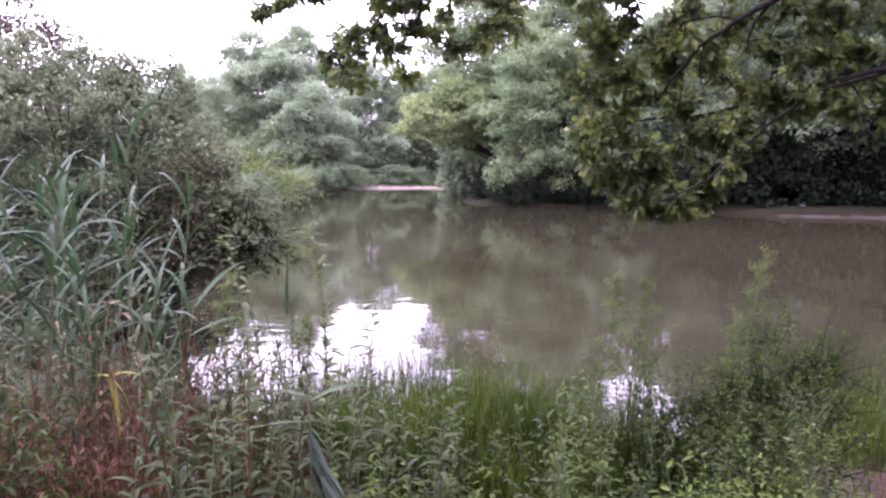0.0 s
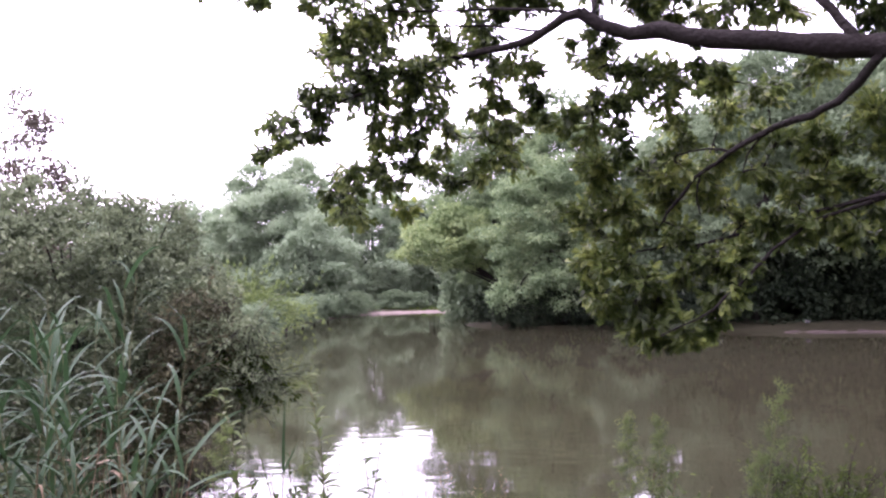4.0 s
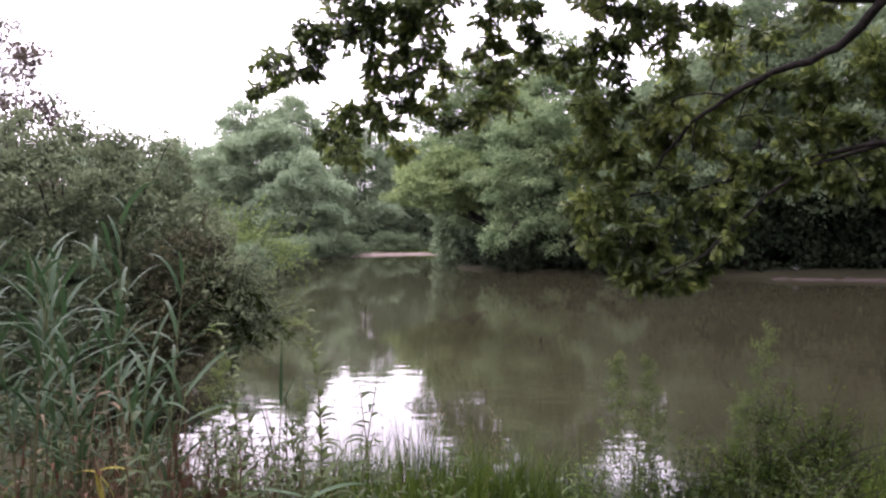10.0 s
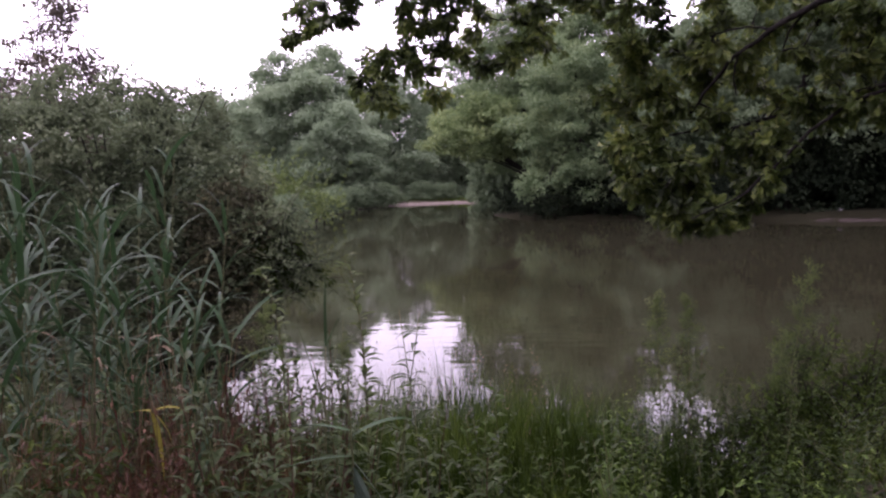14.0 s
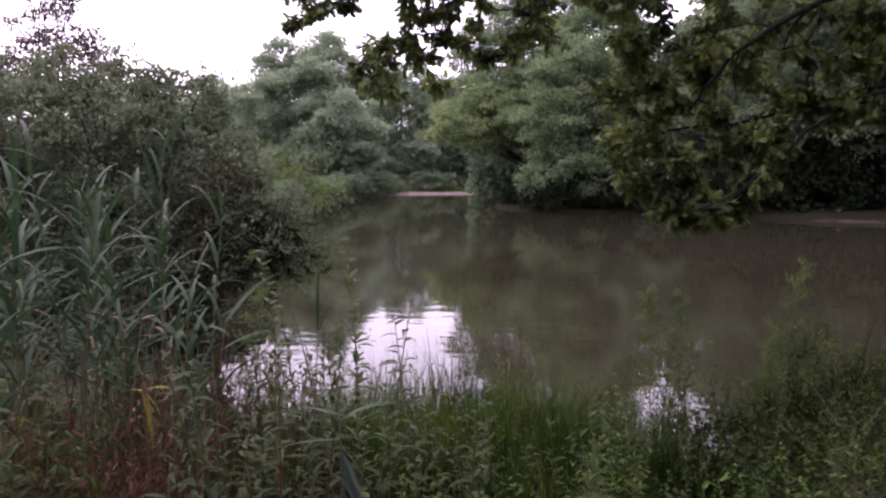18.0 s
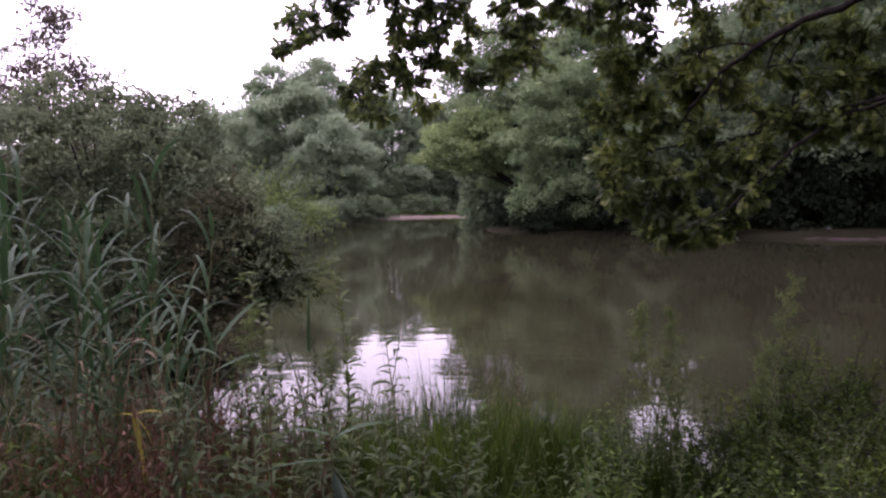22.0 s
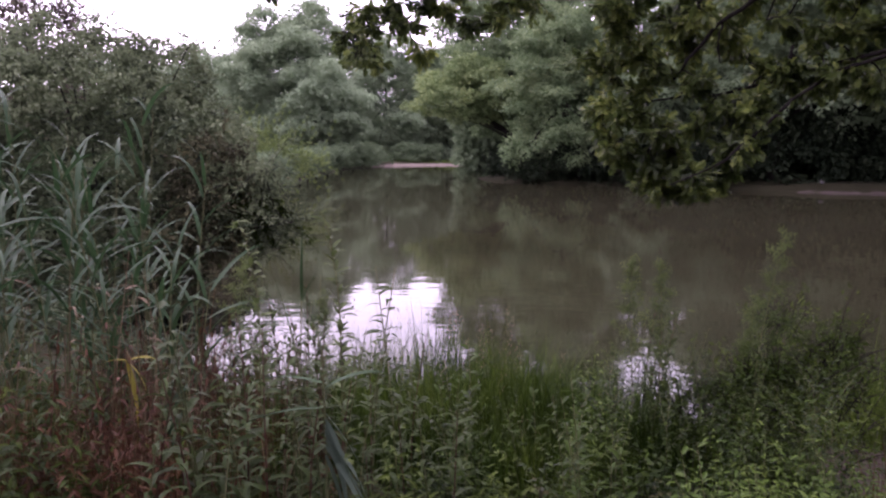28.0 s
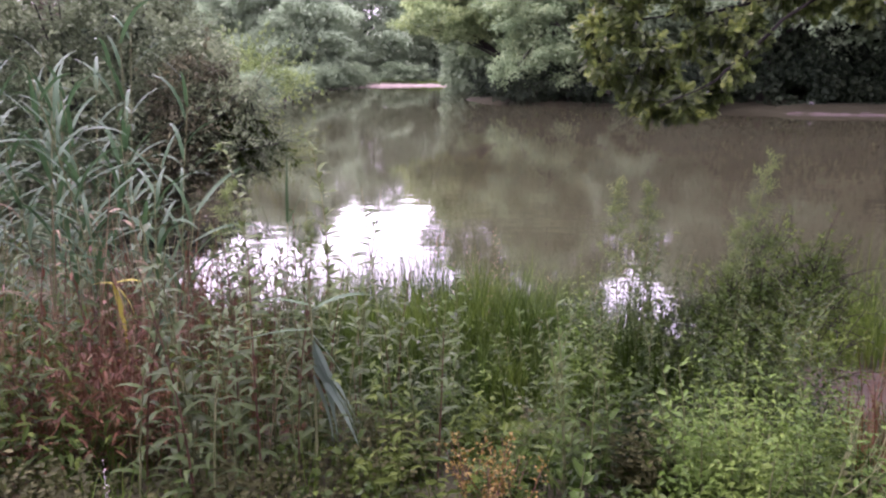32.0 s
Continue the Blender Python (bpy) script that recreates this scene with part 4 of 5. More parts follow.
bush("waterside_bush", "dense dark green bush leaning over the water", (-4.9, 11.2, -0.4),
     [(-4.4, 10.2, 0.2, 0.7), (-5.2, 10.0, 0.2, 0.8), (-4.3, 11.0, 1.9, 0.85), (-3.6, 10.9, 1.6, 0.75), (-5.2, 10.9, 2.1, 0.9), (-3.4, 10.6, 1.05, 0.6), (-4.0, 10.5, 0.7, 0.7), (-4.8, 10.3, 1.1, 0.9), (-5.8, 10.4, 2.0, 0.95), (-6.3, 10.2, 1.4, 0.9), (-4.0, 11.3, 2.5, 0.5), (-5.0, 11.2, 2.75, 0.4), (-3.7, 10.2, 0.4, 0.42), (-5.6, 10.9, 2.85, 0.4), (-3.75, 11.3, 3.0, 0.1), (-4.4, 11.3, 2.98, 0.13), (-5.0, 11.2, 3.2, 0.12), (-5.5, 11.0, 3.25, 0.12), (-4.1, 11.2, 2.85, 0.2)],
     M_BUSH, 61, 2200, 28, 0.15, 0.074, 18, 0.55, 170, (0.25, 0.65), 0.25)
bush("russet_bush", "bush with brown-tinged leaves at the water's edge", (-4.2, 10.3, -0.5),
     [(-3.65, 10.1, -0.1, 0.35), (-3.95, 10.0, -0.1, 0.45), (-3.1, 10.2, 1.25, 0.45), (-3.0, 10.1, 0.85, 0.45), (-3.4, 9.9, 0.4, 0.42), (-2.8, 10.0, 0.62, 0.2)], M_BROWN, 62, 420, 28, 0.15, 0.07, 10, 0.5, 70, (0.25, 0.6), 0.1)
bush("trailing_willow", "light green willow twigs trailing over the water", (-4.4, 11.2, -0.4),
     [(-2.75, 10.0, 0.9, 0.3), (-2.5, 10.0, 0.75, 0.22), (-2.3, 9.9, 0.68, 0.16), (-2.1, 9.9, 0.6, 0.12), (-2.6, 9.9, 1.25, 0.18), (-2.35, 9.9, 1.35, 0.14), (-2.45, 9.9, 0.35, 0.15)], M_BUSH, 63, 110, 14, 0.12, 0.09, 7, 0.28, 130, (0.3, 0.75), -0.1)
trailing = bpy.data.objects["trailing_willow"]
rng = np.random.default_rng(68)
for e in [(-1.95, 9.96, 0.57), (-2.02, 9.93, 0.41), (-2.2, 9.89, 0.37), (-2.32, 9.87, 0.48), (-2.11, 9.94, 0.72), (-2.25, 9.9, 0.63), (-2.45, 9.83, 0.39), (-1.85, 9.97, 0.49), (-2.39, 9.88, 0.7)]:
    a = np.array((-3.1 + rng.uniform(0, 0.5), 10.05, 0.95 + rng.uniform(-0.1, 0.25)))
    e = np.array(e)
    line = bowed([tuple(a), tuple(a * 0.45 + e * 0.55 + np.array([0, 0, 0.16])), tuple(e)], 12) - np.array((-4.4, 11.2, -0.4))
    twig = put("twig", mesh_of("twig", *tube(line, 0.009, 0.003, 5), M_BARK, True), trailing)
    q = line[rng.integers(2, 12, 90)] + rng.standard_normal((90, 3)) * 0.022
    put("leaves", mesh_of("leaves", *leaves(PLAIN, q, rng.standard_normal((90, 3)) * 0.5 + np.array([0.6, 0, -0.7]), rng.standard_normal((90, 3)) * 0.6 + np.array([0, -0.4, 0.6]), rng.uniform(0.06, 0.11, 90), 0.032), M_HERB), twig, kind="stuff")
bush("overhanging_shrub", "yellow-green shrub arching out over the water", (-10.2, 38, -0.3),
     [(-10.0, 38, 1.2, 0.9), (-9.0, 38, 1.3, 0.55), (-8.1, 38, 1.35, 0.35), (-7.2, 38, 1.25, 0.25), (-6.4, 38, 1.0, 0.16), (-8.4, 37.6, 0.5, 0.35), (-7.4, 37.6, 0.3, 0.25), (-9.4, 37.5, -0.1, 0.5)], M_LIME, 66, 150, 22, 0.3, 0.17, 12, 0.34, 200, (0.9, 2.3), -0.05)
bush("purple_sapling", "slender sapling above the bush, leaves coloured purplish brown for backlight", (-7.8, 15.0, -0.3),
     [(-7.8, 15, 3.6, 0.75), (-7.75, 15, 4.5, 0.32), (-7.85, 15, 5.2, 0.22), (-7.8, 15, 5.4, 0.2), (-7.35, 15, 4.9, 0.24), (-7.8, 15, 4.85, 0.25), (-7.3, 15, 4.1, 0.3), (-8.3, 15, 4.3, 0.3), (-8.0, 15, 2.6, 0.9), (-8.9, 14.8, 3.0, 0.9), (-9.6, 14.6, 3.3, 0.8)], M_BACKLIT, 64, 460, 22, 0.2, 0.085, 14, 0.55, 90)
bush("waterside_bush", "green bush filling the shore behind the reeds", (-6.6, 9.4, -0.3),
     [(-6.5, 9.6, 0.2, 0.8), (-7.4, 9.6, 0.2, 0.9), (-5.6, 9.8, 0.2, 0.8), (-8.4, 9.4, 1.0, 1.0), (-6.4, 9.4, 1.2, 0.9), (-7.2, 9.6, 1.8, 0.9), (-5.6, 9.3, 0.6, 0.8), (-7.6, 9.0, 0.9, 0.9)], M_BUSH, 65, 800, 28, 0.17, 0.07, 10, 0.5, 60)

bush("bank_shrub", "loose shrub with thin twigs and small green leaves on the bank", (2.0, 5.1, -0.2),
     [(1.6, 5.0, -0.08, 0.2), (1.9, 5.0, 0.05, 0.22), (2.2, 5.1, 0.08, 0.24), (2.05, 5.2, 0.24, 0.16), (2.4, 5.25, 0.26, 0.18), (2.5, 5.3, 0.02, 0.2), (2.15, 5.2, 0.42, 0.08), (2.5, 5.3, 0.34, 0.12), (2.3, 5.3, 0.46, 0.06), (1.95, 4.8, -0.12, 0.22), (2.2, 4.7, -0.16, 0.2)],
     M_SHRUB, 67, 170, 20, 0.1, 0.042, 12, 0.45, 260, (0.12, 0.42), 0.7, 0.004)


# ---- reeds ----
def blade(length, width, rise, droop, n=7, twist=0.0):
    """A grass-like leaf from the origin along +x: it rises, then droops; folded along its rib."""
    t = np.linspace(0, 1, n)
    ang = rise - droop * t**1.5
    d = np.stack([np.cos(ang), np.zeros(n), np.sin(ang)], 1) * length / (n - 1)
    c = np.concatenate([[np.zeros(3)], np.cumsum(d[:-1], 0)])
    w = width * np.minimum(1, 0.45 + 2.6 * t) * (1 - t**2.2) * 0.5 + 0.0006
    roll = twist * t
    side = np.stack([np.zeros(n), np.cos(roll), np.sin(roll)], 1)
    V = np.stack([c + side * w[:, None] + np.array([0, 0, 1]) * w[:, None] * 0.3, c, c - side * w[:, None] + np.array([0, 0, 1]) * w[:, None] * 0.3], 1).reshape(-1, 3)
    F = []
    for i in range(n - 1):
        F += [(3 * i, 3 * i + 1, 3 * i + 4, 3 * i + 3), (3 * i + 1, 3 * i + 2, 3 * i + 5, 3 * i + 4)]
    return V, np.array(F)


rng = np.random.default_rng(71)
REED_LEAVES = [mesh_of("leaf", *blade(rng.uniform(0.34, 0.62), rng.uniform(0.024, 0.037), rng.uniform(0.25, 1.15), rng.uniform(0.3, 1.6), 8, rng.uniform(-0.8, 0.8)), M_REED, True) for _ in range(8)]
DRY_LEAVES = [mesh_of("leaf", *blade(rng.uniform(0.2, 0.36), 0.02, rng.uniform(0.0, 0.5), rng.uniform(1.2, 2.4), 7, rng.uniform(-1, 1)), M_STRAW, True) for _ in range(4)]


def reed(h, seed, dry=False):
    r = np.random.default_rng(seed)
    lean = r.uniform(-0.12, 0.12, 2)
    line = bowed([(0, 0, -0.1), (lean[0] * 0.3, lean[1] * 0.3, h * 0.5), (lean[0] * h * 0.6, lean[1] * h * 0.6, h)], 9)
    top = put("reed", mesh_of("reed", *tube(line, 0.006, 0.0025, 6), M_STRAW if dry else M_STEM, True),
              label="dry straw-coloured reed stalk" if dry else "tall grey-green reed with long arching leaves", category="reed", group="reeds at the water's edge")
    n = 4 if dry else int(r.integers(10, 14))
    for i in range(n):
        u = 0.2 + 0.79 * ((i + r.random() * 0.5) / n) ** 0.75
        p = line[min(8, int(u * 8))] * (1 - (u * 8) % 1) + line[min(8, int(u * 8) + 1)] * ((u * 8) % 1)
        az = math.pi * i + r.uniform(-0.9, 0.9)
        s = r.uniform(0.75, 1.15)
        put("leaf", (DRY_LEAVES if dry else REED_LEAVES)[int(r.integers(0, 4 if dry else 8))], top, Matrix.Translation(p) @ Matrix.Rotation(az, 4, "Z") @ Matrix.Scale(s, 4))
    return top


def strew(protos, spots, rng, s=(0.85, 1.15), tilt=0.06, sink=0.0):
    """Prototypes copied to the spots; the prototypes themselves take the first spots."""
    for i, (x, y) in enumerate(spots):
        m = Matrix.Translation((x, y, float(height([(x, y)])[0]) - sink)) @ Euler((rng.uniform(-tilt, tilt), rng.uniform(-tilt, tilt), rng.uniform(0, 6.28))).to_matrix().to_4x4()
        k = rng.uniform(*s)
        if i < len(protos):
            protos[i].matrix_basis = m @ Matrix.Scale(k, 4)
        else:
            c = copy_thing(protos[int(rng.integers(0, len(protos)))], m)
            c.matrix_basis = m @ Matrix.Scale(k, 4)


SIGHT_CLEARINGS = ((-1.5, 3.55, 0.34), (-0.5, 2.95, 0.24), (-0.42, 2.6, 0.2))


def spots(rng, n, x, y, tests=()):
    """Random spots in a stretch, outside the clearings that keep the snapped reed and the sedge in the camera's view.
    """
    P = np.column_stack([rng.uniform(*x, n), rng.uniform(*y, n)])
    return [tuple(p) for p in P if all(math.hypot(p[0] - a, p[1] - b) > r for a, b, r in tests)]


rng = np.random.default_rng(72)
strew([reed(h, 700 + i) for i, h in enumerate((1.9, 2.05, 2.2, 2.3, 1.7, 1.5))], spots(rng, 44, (-3.5, -1.75), (4.2, 5.9)), rng)
strew([reed(h, 710 + i) for i, h in enumerate((1.15, 1.3))], spots(rng, 9, (-2.35, -1.35), (3.7, 4.6), SIGHT_CLEARINGS), rng, tilt=0.12)
strew([reed(h, 720 + i, True) for i, h in enumerate((1.2, 1.5, 1.0))], spots(rng, 9, (-2.9, -1.5), (4.2, 5.4)) + spots(rng, 4, (-2.4, -1.4), (3.8, 4.6)), rng, tilt=0.15)


# ---- herbs and grasses in front ----
def leaf_mesh(shape, length, width, mat):
    return mesh_of("leaf", *leaves(shape, np.zeros((1, 3)), np.array([[1.0, 0, 0]]), np.array([[0, 0, 1.0]]), length, width), mat)


def herb(name, label, category, group, h, seed, leaf, stem_mat, n, start=0.2, rise=0.1, spread=0.35, pair=True, shrink=0.5, r0=0.005, side=0, whole=False):
    """An upright herb: a stem with leaves all the way up, and side shoots where it has them."""
    r = np.random.default_rng(seed)
    bend = r.uniform(-0.15, 0.15, 2)
    line = bowed([(0, 0, -0.08), (bend[0] * h * 0.3, bend[1] * h * 0.3, h * 0.5), (bend[0] * h, bend[1] * h, h)], 9)
    top = put(name, mesh_of(name, *tube(line, r0, r0 * 0.35, 5), stem_mat, True), label=label, category=category, group=group)
    lines, many = [(line, n)], []
    for j in range(side):
        b = line[2 + j % 5]
        a = r.uniform(0, 6.28)
        e = b + np.array([math.cos(a) * h * 0.28, math.sin(a) * h * 0.28, h * r.uniform(0.2, 0.4)])
        sl = bowed([tuple(b), tuple((b + e) / 2 + np.array([0, 0, -0.02])), tuple(e)], 7)
        put("shoot", mesh_of("shoot", *tube(sl, r0 * 0.6, r0 * 0.25, 5), stem_mat, True), top)
        lines.append((sl, max(4, n // 2 if whole else n // 3)))
    for line_, m in lines:
        q = len(line_) - 1
        for i in range(m):
            u = start + (1 - start) * (i + r.random() * 0.6) / m
            f = min(u * q, q - 1e-3)
            p = line_[int(f)] * (1 - f % 1) + line_[int(f) + 1] * (f % 1)
            az = (math.pi * (i % 2) + (i // 2) * 1.6 if pair else i * 2.4) + r.uniform(-0.4, 0.4)
            el = rise + r.uniform(-spread, spread)
            s = (1 - shrink * max(0, u - 0.4)) * r.uniform(0.75, 1.2)
            m_ = Matrix.Translation(p) @ Euler((r.uniform(-0.4, 0.4), -el, az)).to_matrix().to_4x4() @ Matrix.Scale(s, 4)
            if whole:
                many.append((np.array([m_ @ v.co for v in leaf.vertices]), np.array([tuple(f.vertices) for f in leaf.polygons])))
            else:
                put("leaf", leaf, top, m_)
    if whole:
        put("foliage", mesh_of("foliage", *joined(many), leaf.materials[0], True), top)
    return top


rng = np.random.default_rng(81)
L_HERB, L_RUST = mesh_of("leaf", *blade(0.125, 0.028, 0.55, 1.5, 6, 0.3), M_WILLOW, True), leaf_mesh(LANCE, 0.08, 0.018, M_RUST)
L_COVER, L_FRESH = leaf_mesh(LANCE, 0.045, 0.02, M_COVER), leaf_mesh(LANCE, 0.055, 0.023, M_FRESH)
willow = [herb("willowherb", "upright willowherb with narrow drooping green leaves", "herb", "herbs on the bank", h, 800 + i, L_HERB, M_REDSTEM if i % 2 else M_STEM, 22, 0.15, -0.05) for i, h in enumerate((0.75, 0.9, 1.05, 0.65, 0.85))]
strew(willow, spots(rng, 40, (-2.4, -0.75), (3.0, 5.0), SIGHT_CLEARINGS) + spots(rng, 16, (-1.0, -0.3), (2.7, 3.8), SIGHT_CLEARINGS) + spots(rng, 12, (-0.9, 0.2), (3.2, 4.4), SIGHT_CLEARINGS) + spots(rng, 24, (-1.75, -0.7), (4.5, 5.5), SIGHT_CLEARINGS) + spots(rng, 9, (-2.0, -0.9), (2.9, 3.6), SIGHT_CLEARINGS), rng, (0.8, 1.2))
L_LEAFY = mesh_of("leaf", *blade(0.095, 0.03, 0.5, 1.1, 6, 0.2), M_LEAFY, True)
leafy = [herb("leafy_willowherb", "yellow-green willowherb with broad pointed leaves", "herb", "leafy herbs on the bank", h, 850 + i, L_LEAFY, M_STEM, 20, 0.15, 0.1, 0.3, True, 0.4) for i, h in enumerate((0.6, 0.75, 0.5))]
strew(leafy, spots(rng, 11, (-0.15, 0.75), (3.7, 4.8)) + spots(rng, 5, (0.5, 0.75), (3.0, 3.3)), rng, (0.85, 1.15))
L_DOCK = leaf_mesh(ROUND, 0.075, 0.05, M_LEAFY)
broad = [herb("broad_dock", "low dock plant with broad pale green leaves", "herb", "broad-leaved plants on the bank", h, 855 + i, L_DOCK, M_STEM, 9, 0.25, 0.45, 0.4, False, 0.2) for i, h in enumerate((0.26, 0.34))]
strew(broad, [(0.25, 2.9), (0.33, 3.0), (0.5, 2.75), (-1.67, 3.35), (-1.5, 3.1), (-1.85, 3.0)], rng, (0.85, 1.2))
dock = [herb("dead_dock", "dead reddish brown dock stalk with withered leaves", "herb", "withered stalks on the bank", h, 820 + i, L_RUST, M_REDSTEM, 14, 0.3, -0.7, 0.5, r0=0.006) for i, h in enumerate((0.8, 1.0, 0.65))]
strew(dock, spots(rng, 12, (-1.85, -1.2), (4.6, 5.4)) + spots(rng, 22, (-2.2, -1.0), (3.3, 4.9)), rng, tilt=0.18)
sprig = [herb("bank_herb", "small-leaved green herb with branching stems", "herb", "leafy herbs on the bank", h, 840 + i, L_COVER, M_STEM, 30, 0.1, 0.2, 0.5, False, r0=0.003, side=5, whole=True) for i, h in enumerate((0.55, 0.7, 0.85))]
strew(sprig, spots(rng, 24, (1.2, 2.15), (3.6, 5.4)) + spots(rng, 14, (-0.5, 1.2), (3.5, 5.0)), rng)
fresh = [herb("fresh_herb", "bright light green leafy herb low on the bank", "herb", "bright herbs on the bank", h, 860 + i, L_FRESH, M_STEM, 18, 0.1, 0.25, 0.45, True, 0.3, side=3) for i, h in enumerate((0.4, 0.5, 0.34))]
strew(fresh, spots(rng, 24, (1.0, 1.75), (2.6, 3.35)), rng)


def mugwort(h, seed):
    """A tall plume of very fine leaves round a thin stem with short side shoots."""
    r = np.random.default_rng(seed)
    line = bowed([(0, 0, -0.08), (0.03, 0.02, h * 0.5), (r.uniform(-0.08, 0.08), 0.05, h)], 9)
    top = put("tall_mugwort", mesh_of("tall_mugwort", *tube(line, 0.005, 0.002, 5), M_STEM, True), label="tall feathery mugwort standing before the water", category="herb", group="tall herbs at the water's edge")
    q, a = [], []
    for u in np.linspace(0.2, 1, 64):
        f = min(u * 8, 7.999)
        s = line[int(f)] * (1 - f % 1) + line[int(f) + 1] * (f % 1)
        w = np.array([math.cos(u * 61), math.sin(u * 61), 1.1]) * 0.17 * h * (1.2 - u) * r.uniform(0.4, 1.1)
        t = r.uniform(0.1, 1, 26) ** 0.7
        q.append(s + w * t[:, None] + r.normal(0, 0.012, (26, 3)))
        a.append(np.tile(w, (26, 1)) + r.normal(0, 0.12, (26, 3)))
    q, a = np.concatenate(q), np.concatenate(a)
    put("foliage", mesh_of("foliage", *leaves(LANCE, q, a, r.standard_normal(q.shape) * 0.5 + np.array([0, 0, 0.8]), r.uniform(0.018, 0.036, len(q)), 0.008), M_PLUME), top)
    return top


strew([mugwort(h, 880 + i) for i, h in enumerate((1.3, 1.45, 1.15))], [(1.16, 5.0), (1.93, 5.2), (-0.92, 5.9), (1.22, 5.06), (1.97, 5.35), (-1.55, 5.6)], rng, (0.9, 1.1))


def nodding_herb(points, seed):
    """A thin tall stem whose leafy top bends over, with narrow pale leaves that thin out downwards."""
    r = np.random.default_rng(seed)
    x, y = points[0][0], points[0][1]
    z = float(height([(x, y)])[0])
    line = bowed([(0, 0, -0.05)] + [(p[0] - x, p[1] - y, p[2] - z) for p in points], 17)
    top = put("nodding_herb", mesh_of("nodding_herb", *tube(line, 0.006, 0.002, 6), M_STEM, True), None, Matrix.Translation((x, y, z)),
              label="tall slender herb with a nodding pale green leafy tip", category="herb", group="tall herbs at the water's edge")
    for u in np.linspace(0.3, 0.99, 80):
        f = min(u * 16, 15.999)
        p = line[int(f)] * (1 - f % 1) + line[int(f) + 1] * (f % 1)
        size = (0.75 + 0.5 * math.sin(math.pi * min(1, u * 0.9))) * r.uniform(0.6, 1.1)
        put("leaf", NODDING[int(r.integers(0, 3))], top, Matrix.Translation(p) @ Matrix.Rotation(u * 95 + r.uniform(-0.4, 0.4), 4, "Z") @ Matrix.Rotation(r.uniform(-0.5, 0.3), 4, "Y") @ Matrix.Scale(size, 4))
    return top


NODDING = [mesh_of("leaf", *blade(L, 0.026, 0.3, d, 4, 0.5), M_PLUME, True) for L, d in ((0.08, 0.6), (0.1, 1.1), (0.065, 0.4))]
nodding_herb([(-0.585, 4.0, 0.45), (-0.6, 4.0, 0.95), (-0.63, 4.0, 1.15), (-0.65, 4.0, 1.25), (-0.68, 4.0, 1.31)], 895)
nodding_herb([(-1.0, 4.0, 0.4), (-1.01, 4.0, 0.92), (-1.04, 4.0, 1.1), (-1.07, 4.0, 1.21), (-1.12, 4.0, 1.26)], 896)
forked = thing("young_reed", (-0.78, 4.0, float(height([(-0.78, 4.0)])[0])), "young reed shoot with two upright dark leaves", "reed")
rise = 0.86 - forked.location.z
put("stalk", mesh_of("stalk", *tube(bowed([(0, 0, -0.05), (-0.02, 0, rise * 0.5), (0, 0, rise)], 8), 0.004, 0.003, 6), M_STEM, True), forked)
for L, lift, az in ((0.36, 1.55, 1.2), (0.28, 1.05, -0.5)):
    put("leaf", mesh_of("leaf", *blade(L, 0.02, lift, 0.12, 8, 0.9), M_REED, True), forked, Matrix.Translation((0, 0, rise - 0.01)) @ Matrix.Rotation(az, 4, "Z"))


stalk = [herb("bare_willowherb", "thin dark willowherb stalk with short leaves", "herb", "tall herbs at the water's edge", h, 890 + i, L_HERB, M_REDSTEM, 22, 0.3, 0.3, 0.3, True, 0.45, 0.006) for i, h in enumerate((1.15, 1.0))]
strew(stalk, [(-0.62, 4.25), (-0.78, 4.5), (-1.2, 4.6), (-1.35, 4.4), (-1.05, 4.9), (-0.95, 5.2), (-1.28, 5.1), (1.3, 5.5), (1.24, 5.3), (1.42, 5.7)], rng, (0.95, 1.05))


def margin(r, c, x, y, soft=0.7):
    """Thins a stand out towards the edges of its stretch, raggedly."""
    d = np.minimum(np.minimum(c[:, 0] - x[0], x[1] - c[:, 0]), np.minimum(c[:, 1] - y[0], y[1] - c[:, 1]))
    return c[d / soft + 0.9 * (swell(c, 0.5, 3.3) - 0.25) > r.random(len(c)) * 0.8]


# reaches from the bare patch towards the camera, so plants leave it in view
def dirt(c):
    return ((c[:, 0] - 2.75) / 0.55) ** 2 + ((c[:, 1] - 4.65) / 1.1) ** 2 < 1


def hollow(c):
    """Open spots in the growth: the bare earth, the camera's view of the ochre seed heads and shaded gaps between the
    clumps.
    """
    return dirt(c) | (np.hypot(c[:, 0] - 0.15, c[:, 1] - 2.5) < 0.3) | (swell(c, 0.3, 5.7) < 0.3)


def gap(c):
    """A narrow opening to the water in the growth along the edge, placed to fit the camera's view, and the bare earth.
    """
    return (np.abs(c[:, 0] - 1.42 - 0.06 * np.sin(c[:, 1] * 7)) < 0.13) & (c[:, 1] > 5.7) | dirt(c)


